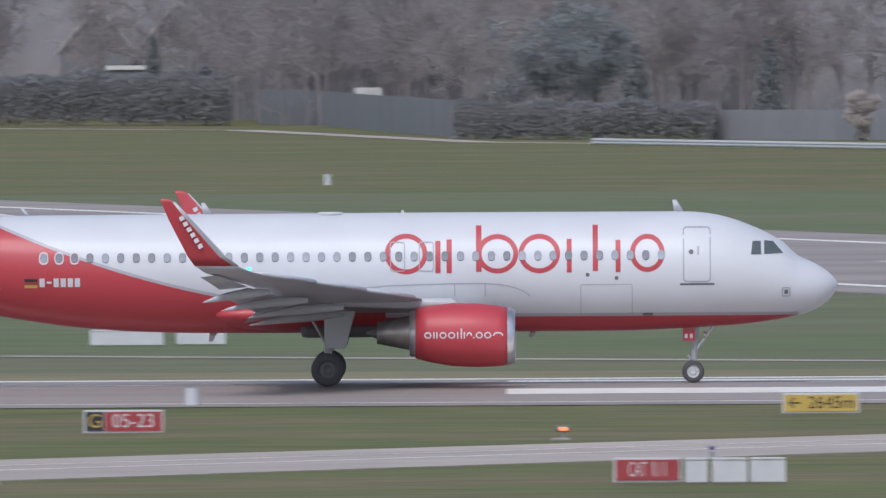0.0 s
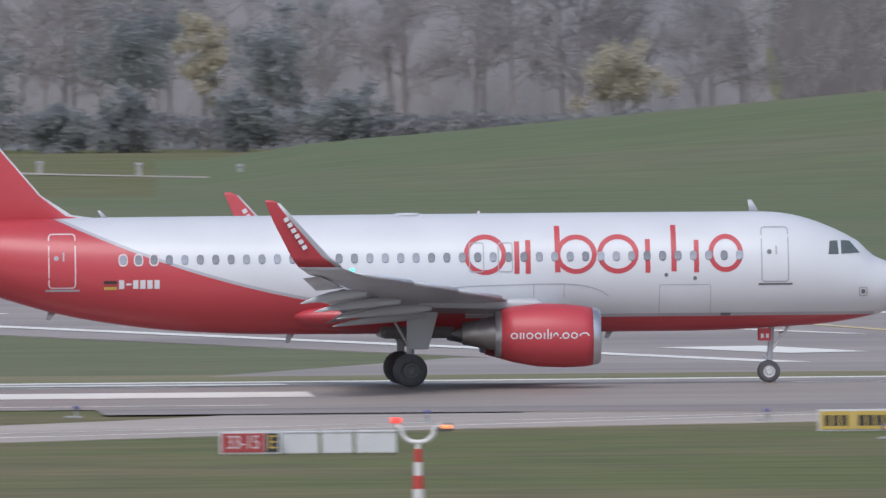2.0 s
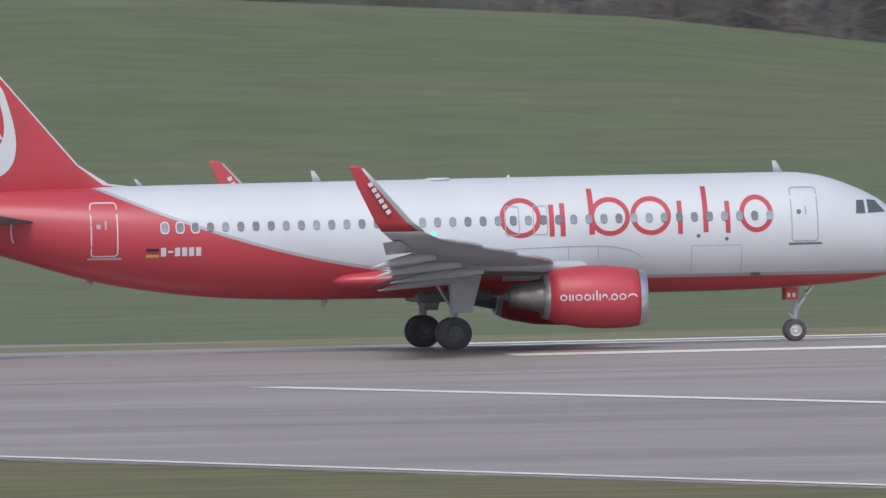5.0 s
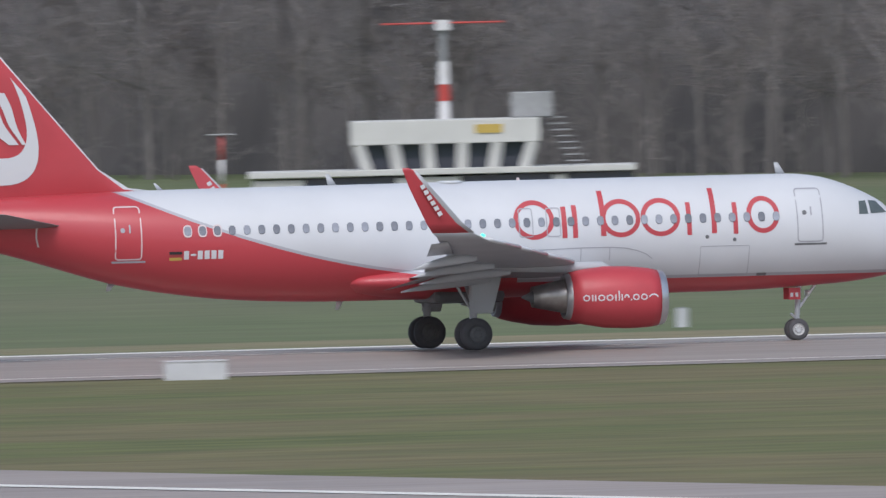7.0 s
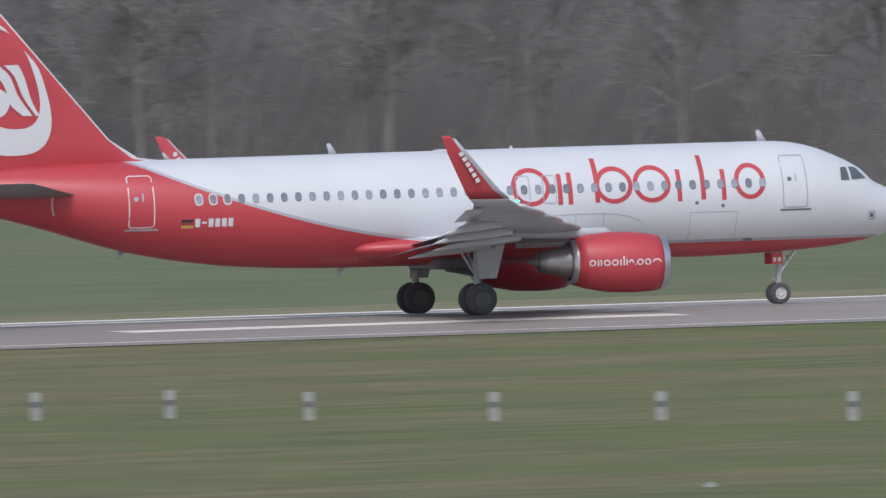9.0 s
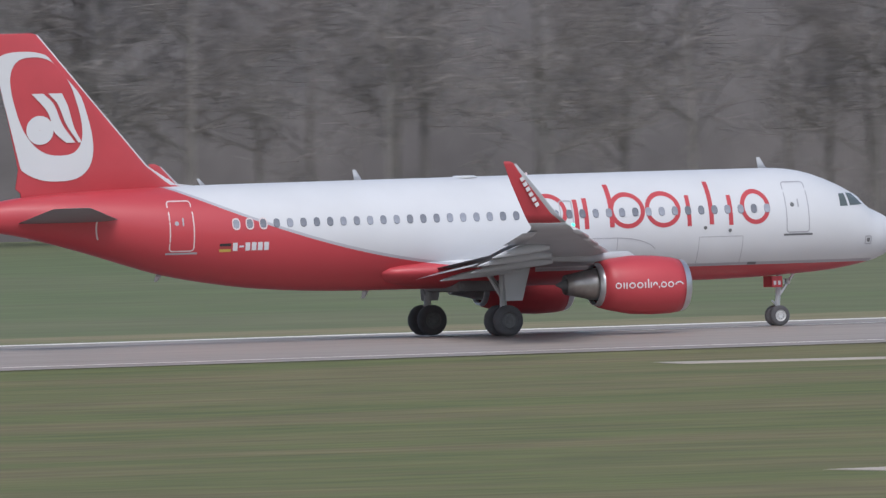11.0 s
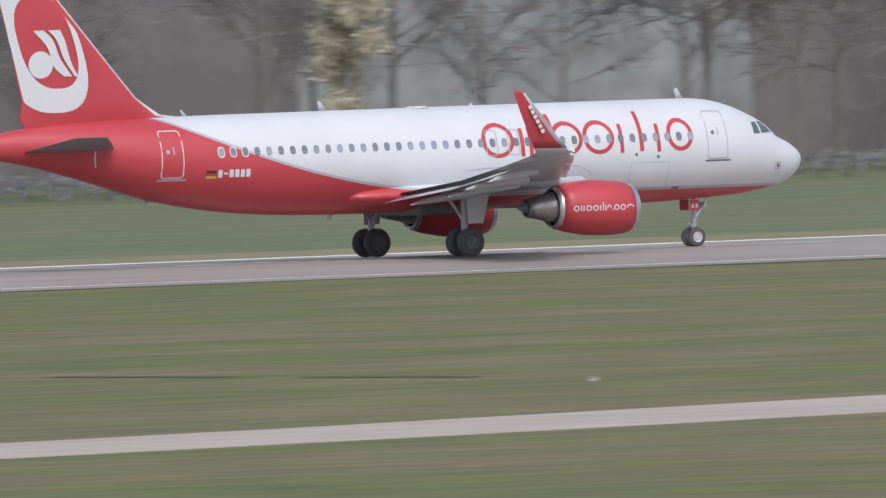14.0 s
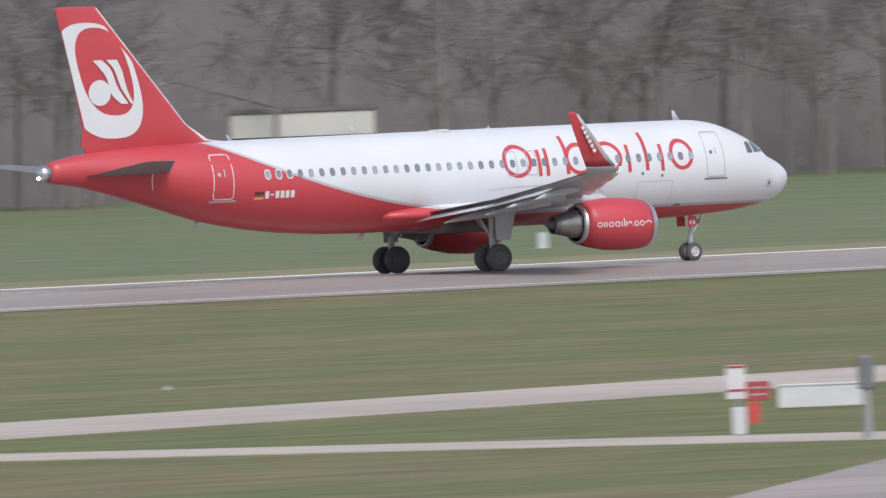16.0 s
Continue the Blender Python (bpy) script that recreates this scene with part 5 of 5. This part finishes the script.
part("body", box((2.05, 0.3, 1.22), (4.15, 2.2, 2.44), 0.03), "mast_white", cabin)
for i in range(6):
    for j in range(3):
        if (i + j) % 2 == 0:
            part("chequer", box((0.32 + 0.69 * i, -0.815, 0.41 + 0.82 * j), (0.69, 0.03, 0.81)), "mast_red", cabin)
part("hatch", box((2.0, -0.84, 1.9), (0.5, 0.04, 0.8), 0.01), "galvanised", cabin)
part("roof_edge", box((2.05, 0.3, 2.46), (4.3, 2.35, 0.08), 0.02), "galvanised", cabin)
pole = thing("slim_mast", face_camera(304.8, 887.0), "slim red and white banded pole", "mast")
banded(pole, 0, 0, 0, 8.28, 0.17, 0.16, 8, 1)
part("top_tube", rod((0, 0, 8.28), (0, 0, 11.8), 0.16, 0.15, 20), "galvanised", pole, "plain grey upper tube", True)
part("tip", rod((0, 0, 11.8), (0, 0, 11.95), 0.16, 0.12, 20), "mast_red", pole, "red tip", True)
wind = thing("weather_mast", face_camera(403.4, 778.3), "slim red and white mast with measuring instruments on top", "mast")
banded(wind, 0, 0, 0, 9.0, 0.16, 0.14, 5, 0)
part("crossarm", box((0, 0, 9.1), (1.75, 0.12, 0.22), 0.03), "mast_red", wind)
for x, h in ((-0.55, 0.5), (0.65, 0.8)):
    part("instrument", box((x, 0, 9.2 + h / 2), (0.46, 0.3, h), 0.08), "weathered", wind)
cab = thing("junction_box", face_camera(404.9, 777.2), "weathered grey metal junction box", "box")
part("body", box((0, 0, 0.5), (0.78, 0.5, 0.95), 0.04), "weathered", cab)
part("lid", box((0, 0, 1.0), (0.86, 0.58, 0.07), 0.02), "weathered", cab)
board = thing("red_board", face_camera(382.8, 1331.0), "red obstacle board on a slim post before the woods", "sign")
part("post", rod((0, 0.05, 0), (0, 0.05, 6.27), 0.06), "galvanised", board)
part("plate", box((0, 0, 6.27), (1.2, 0.06, 0.95), 0.02), "sign_red", board, "dull red plate")
# road sign and traffic light by the service road
rs = thing("road_sign", face_camera(479.0, 692.6), "red and white warning signs on a white post", "sign")
part("pole", rod((0, 0.06, 0), (0, 0.06, 2.0), 0.05), "galvanised", rs)
part("post", box((0.04, 0, 0.40), (0.40, 0.14, 0.80), 0.03), "white_sign", rs)
plate = part("plate", box((-0.02, 0, 1.52), (0.56, 0.05, 0.98), 0.02), "white_sign", rs, "white plate with red bars")
for z in (1.28, 1.96):
    part("red_bar", box((-0.02, -0.03, z), (0.50, 0.02, 0.07)), "sign_red", plate)
plate = part("plate", box((0.60, 0, 1.24), (0.68, 0.05, 0.56), 0.02), "sign_red", rs, "red plate with pale bars")
for z in (1.14, 1.34):
    part("pale_bar", box((0.60, -0.03, z), (0.46, 0.02, 0.06)), "post_white", plate)
part("plate", box((0.48, 0, 0.62), (0.34, 0.05, 0.62), 0.02), "mast_red", rs)
part("bracket", rod((0, 0.06, 1.2), (0.62, 0.06, 1.2), 0.03), "galvanised", rs)
part("bracket", rod((0, 0.06, 0.7), (0.5, 0.06, 0.7), 0.03), "galvanised", rs)
tl = thing("traffic_light", face_camera(473.3, 677.9), "grey post with a dark traffic light head", "traffic light")
part("post", rod((0, 0, 0), (0, 0, 1.5), 0.14, 0.11), "galvanised", tl)
part("head", box((0, 0, 1.90), (0.46, 0.36, 0.95), 0.06), "dark_grey", tl)

# ---------------------------------------------------------------- far buildings
tower = thing("watch_tower", face_camera(303.5, 1366.7), "low white airfield watch tower with slanting windows", "tower")
part("lower_storey", box((-0.2, 3, 1.4), (18.2, 8, 4.4), 0.05), "plaster", tower)
part("flat_roof", box((-0.2, 2.9, 3.85), (18.6, 8.4, 0.30), 0.05), "plaster", tower)
for x in (-4.6, 2.9, 7.4):
    part("shutter", box((x, -1.05, 2.95), (4.4 if x < 6 else 3.2, 0.12, 1.4), 0.02), "dark_glass", tower, "dark window band")
bm = box((0, 3.2, 4.35), (8.6, 6.6, 1.8))
for v in bm.verts:
    if v.co.z < 4.3:
        v.co.x *= 0.86
        v.co.y = 3.2 + (v.co.y - 3.2) * 0.9
part("glazing", bm, "dark_glass", tower, "slanting dark cab glazing")
for k in range(6):
    u = -1 + 2 * k / 5
    part("mullion", rod((u * 3.65, 0.12, 3.5), (u * 4.2, -0.18, 5.2), 0.32, 0.32, 8), "plaster", tower)
part("parapet", box((0, 3.2, 5.75), (9.1, 7.1, 1.15), 0.06), "plaster", tower)
part("notice", box((2.1, -0.38, 5.85), (1.3, 0.06, 0.42)), "sign_yellow", tower, "yellow notice plate")
part("roof_hut", box((4.2, 3.2, 6.95), (2.0, 2.6, 1.2), 0.04), "galvanised", tower)
bm = bmesh.new()
for k in range(9):
    add_box(bm, (5.3 + 0.14 * k, 3.0, 6.3 - 0.3 * k), (0.9, 1.2, 0.06))
part("stair", bm, "galvanised", tower, "grey metal outside stair")
for k, (z0, z1) in enumerate(((6.3, 7.2), (7.2, 8.0), (8.0, 9.1))):
    part("mast_band", rod((0, 3.2, z0), (0, 3.2, z1), 0.30, 0.27, 14), ("mast_white", "mast_red", "mast_white")[k], tower)
part("mast_band", rod((0, 3.2, 9.1), (0, 3.2, 10.6), 0.2, 0.2, 12), "galvanised", tower)
part("mast_head", rod((0, 3.2, 10.6), (0, 3.2, 11.1), 0.42, 0.38, 14), "mast_white", tower)
part("antenna_arm", rod((-2.9, 3.2, 10.95), (2.9, 3.2, 10.95), 0.05), "mast_red", tower)
lp = thing("antenna_post", face_camera(293.0, 1369), "red and white post with a flat white head", "mast")
banded(lp, 0, 0, 0, 5.8, 0.10, 0.10, 5, 0)
part("head", box((0, 0, 5.86), (1.3, 0.4, 0.07), 0.02), "galvanised", lp)


def house(x, y, w, h, roof, label):
    ob = thing("house", face_camera(x, y), label, "house", "houses behind the trees")
    part("wall", box((0, 4, h / 2), (w, 8, h), 0.03), "wall_grey", ob)
    v = [(-w / 2 - 0.4, 0, h), (w / 2 + 0.4, 0, h), (0, 0, h + roof), (-w / 2 - 0.4, 8, h), (w / 2 + 0.4, 8, h), (0, 8, h + roof)]
    link("roof", v, [(0, 1, 2), (3, 5, 4), (0, 2, 5, 3), (1, 4, 5, 2), (0, 3, 4, 1)], "roof_tile", ob)
    part("verge_board", tube(rod((-w / 2 - 0.5, -0.1, h), (0, -0.1, h + roof), 0.09, n=6), (0, -0.1, h + roof), (w / 2 + 0.5, -0.1, h), 0.09, n=6), "plaster", ob)
    for k in (-0.25, 0.25):
        win = part("window", box((k * w, -0.06, h * 0.55), (1.1, 0.1, 1.3), 0.02), "dark_glass", ob)
        part("window_sill", box((k * w, -0.14, h * 0.55 - 0.72), (1.3, 0.16, 0.08)), "plaster", win)


house(-38.4, 2815, 7.0, 6.8, 4.6, "pale house with a steep gable and white verge boards")
house(-46.6, 2830, 7.0, 6.2, 4.6, "pale house with a dark tiled roof")
shed = thing("shed", face_camera(-42.4, 2770), "low flat-roofed shed with a white edge", "shed", "")
part("wall", box((0, 2, 2.4), (4.2, 4, 5.0), 0.03), "wall_grey", shed)
part("roof", box((0, 2, 5.1), (4.8, 4.6, 0.4), 0.05), "plaster", shed)
# grey boundary wall, fences and rail
for pts, h, kind, label in ((((-29.5, 2705), (-24, 2690), (-18.5, 2600), (-9.2, 2470)), 3.2, "boundary_wall", "smooth grey boundary wall of tall panels"),
                            (((11, 2440), (26, 2420), (45, 2400), (66, 2398), (92, 2380), (130, 2370)), 2.5, "boundary_fence", "grey panelled boundary fence")):
    ob = tagged(new(kind), label, "fence", kind="structure")
    p = along(pts, 2.5)
    panel = bpy.data.meshes.new("panel")
    bm = box((1.24, 0, h / 2), (2.46, 0.12, h), 0.02)
    bm.to_mesh(panel)
    bm.free()
    panel.materials.append(M["wall_grey"])
    for (xa, ya), (xb, yb) in zip(p, p[1:]):
        o = new("panel", panel)
        o.parent = ob
        o.matrix_basis = pose(xa, ya, GROUND, 0, 0, math.degrees(math.atan2(yb - ya, xb - xa)))
rail = thing("guard_rail", pose(0, 0, 0), "long low white guard rail on the far grass", "guard rail")
for k in range(9):
    g = k / 8
    part("rail_post", rod((1.2 + 32 * g, 2365 - 118 * g, GROUND), (1.2 + 32 * g, 2365 - 118 * g, GROUND + 0.6), 0.08), "galvanised", rail)
for z in (0.28, 0.50):
    part("beam", rod((1.2, 2364.8, GROUND + z), (33.2, 2246.8, GROUND + z), 0.15, n=8), "white_sign", rail, "white rail")
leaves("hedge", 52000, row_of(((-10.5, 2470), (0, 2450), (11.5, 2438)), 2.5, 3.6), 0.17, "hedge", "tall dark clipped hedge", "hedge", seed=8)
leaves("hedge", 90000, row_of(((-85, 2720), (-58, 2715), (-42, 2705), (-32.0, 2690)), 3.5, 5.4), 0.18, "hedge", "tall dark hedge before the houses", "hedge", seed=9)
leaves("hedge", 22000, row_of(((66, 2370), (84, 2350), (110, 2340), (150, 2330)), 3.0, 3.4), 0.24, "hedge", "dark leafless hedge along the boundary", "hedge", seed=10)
leaves("thicket", 12000, row_of(((655, 1290), (700, 1262), (760, 1262), (800, 1290)), 1.6, 1.6), 0.2, "hedge", "low dark thicket along the woods", "hedge", seed=12)


def conifer(x, y, h, r, material, label, seed, kind="conifer"):
    ob = thing(kind, pose(x, y, GROUND), label, "tree")
    part("trunk", rod((0, 0, 0), (0, 0, h * 0.9), 0.2, 0.04, 8), "bark", ob)

    def place(g, n):
        u = g.uniform(0, 1, n) ** 0.7
        a = g.uniform(0, 2 * math.pi, n)
        rr = r * (1 - u * 0.9) * g.uniform(0.4, 1.0, n) * (0.8 + 0.2 * np.sin(5 * a + 9 * u))
        return np.stack([rr * np.cos(a), rr * np.sin(a), h * (0.08 + 0.92 * u)], 1)
    crown = leaves("crown", 7000, place, 0.20, material, "", "", seed=seed)
    crown.parent = ob


def round_tree(x, y, h, r, material, label, seed):
    ob = thing("tree", pose(x, y, GROUND), label, "tree")
    part("trunk", rod((0, 0, 0), (0, 0, h * 0.7), 0.25, 0.06, 8), "bark", ob)
    g0 = np.random.default_rng(seed)
    mid, tall = (0.62, 0.17) if h > 6 else (0.44, 0.22)
    cs = np.abs(g0.normal(size=(34, 3)) * (r * 0.5, r * 0.5, h * tall) + (90, 90, h * mid)) - (90, 90, 0)

    def place(g, n):
        k = g.integers(0, len(cs), n)
        return cs[k] + g.normal(size=(n, 3)) * r * 0.16
    crown = leaves("crown", 8000, place, 0.18, material, "", "", seed=seed)
    crown.parent = ob


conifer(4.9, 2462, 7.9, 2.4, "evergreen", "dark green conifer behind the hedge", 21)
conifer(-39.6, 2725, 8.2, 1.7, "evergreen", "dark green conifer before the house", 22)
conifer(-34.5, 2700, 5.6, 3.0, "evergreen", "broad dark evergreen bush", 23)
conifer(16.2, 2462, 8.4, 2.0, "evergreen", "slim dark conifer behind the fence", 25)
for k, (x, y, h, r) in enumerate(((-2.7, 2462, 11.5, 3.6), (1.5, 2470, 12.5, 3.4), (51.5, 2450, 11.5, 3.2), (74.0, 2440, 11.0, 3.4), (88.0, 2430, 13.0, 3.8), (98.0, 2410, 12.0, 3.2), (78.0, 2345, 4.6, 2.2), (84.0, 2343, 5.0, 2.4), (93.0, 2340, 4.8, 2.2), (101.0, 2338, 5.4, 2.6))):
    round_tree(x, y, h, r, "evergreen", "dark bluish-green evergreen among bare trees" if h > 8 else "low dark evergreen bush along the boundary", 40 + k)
for k, (x, y, h, r, colour, label) in enumerate((
        (40.6, 2432, 8.6, 1.7, "willow", "pale yellow-green budding tree behind the fence"), (123.5, 2344, 9.2, 2.7, "willow", "broad yellow-green budding willow"),
        (91.0, 2372, 12.0, 1.9, "willow", "tall pale budding tree"), (23.3, 2412, 4.6, 1.1, "blossom", "small pale blossoming tree"), (32.3, 2412, 4.3, 1.1, "blossom", "small pale blossoming tree"),
        (65.5, 2329, 3.1, 1.2, "green_bush", "round green bush before the fence"), (58.7, 2333, 2.8, 1.1, "brown_shrub", "brownish bush before the fence"), (70.0, 2329, 3.2, 1.3, "brown_shrub", "reddish-brown bush before the fence"))):
    round_tree(x, y, h, r, colour, label, 60 + k)
for x, y, w, h, colour, label in ((50.1, 2389, 0.7, 1.3, "lamp_blue", "small blue and white notice board by the fence"), (55.2, 2349, 1.3, 0.5, "white_sign", "low white box on the far grass"), (57.1, 2349, 1.2, 0.5, "mast_red", "low reddish box on the far grass"),
                                  (-19.0, 2650, 2.4, 3.5, "plaster", "pale hut roof behind the boundary wall")):
    ob = thing("field_box", face_camera(x, y), label, "box", "far boxes")
    part("body", box((0, 0, h / 2 + 0.1), (w, 0.5, h), 0.05), "white_sign" if colour == "lamp_blue" else colour, ob)
    if colour == "lamp_blue":
        part("panel", box((0, -0.27, h * 0.7), (w * 0.8, 0.03, h * 0.4)), colour, ob, "blue panel")
    part("base", box((0, 0, 0.06), (w * 0.8, 0.6, 0.12), 0.02), "galvanised", ob)
# pale block for hazy light behind the eastern woods, and a white hall
for x, y, w, h, z0, label in ((760, 1340, 24.0, 15.0, 0, "pale block standing for hazy light through the trees"), (911, 1359, 8.0, 4.8, 0, "white flat-roofed hall among the trees")):
    ob = thing("hall", face_camera(x, y), label, "building")
    part("wall", box((0, 3, (z0 + h) / 2), (w, 6, z0 + h), 0.05), "weathered" if w < 10 else "haze_block", ob)
    part("roof", box((0, 3, z0 + h + 0.1), (w + 0.5, 6.5, 0.25), 0.04), "roof_tile", ob)
    if w < 10:
        part("fascia", box((0, 2.95, h - 0.7), (w + 0.1, 6.2, 1.35), 0.04), "plaster", ob, "white panelled upper wall")


round_tree(705.2, 1261, 14.5, 2.0, "sunlit", "pale tree at the edge of the woods, standing for a bright light patch", 71)
# narrow drain slot in the near grass, and low boxes by the weather mast
for pts in (((432.9, 884), (433.0, 872)), ((433.2, 866), (435.3, 852)), ((436.5, 846), (438, 838)), ((442.4, 811), (442.3, 799)), ((442.2, 794), (442.1, 783))):
    line("drain_slot", pts, 0.9, GROUND + 0.02, "mud", "dark narrow drain slot in the grass")
for x, y, w in ((403.0, 781.2, 1.35), (403.9, 775.4, 0.9)):
    ob = thing("cable_box", face_camera(x, y), "low weathered grey cable box in the grass", "box", "cable boxes")
    part("body", box((0, 0, 0.22), (w, 0.5, 0.44), 0.04), "weathered", ob)
    part("lid", box((0, 0, 0.46), (w + 0.06, 0.56, 0.05), 0.015), "weathered", ob)

# ---------------------------------------------------------------- what moves


def motions():
    walk(airliner, [(t / 2, pose(roll_out(t / 2), TRACK, 0.0)) for t in range(33)])
    for wheel, x, y, r in wheels:
        walk(wheel, [(k / 30, pose(x, y, r, 0, 80.0 * k, 0)) for k in range(481)])


motions()
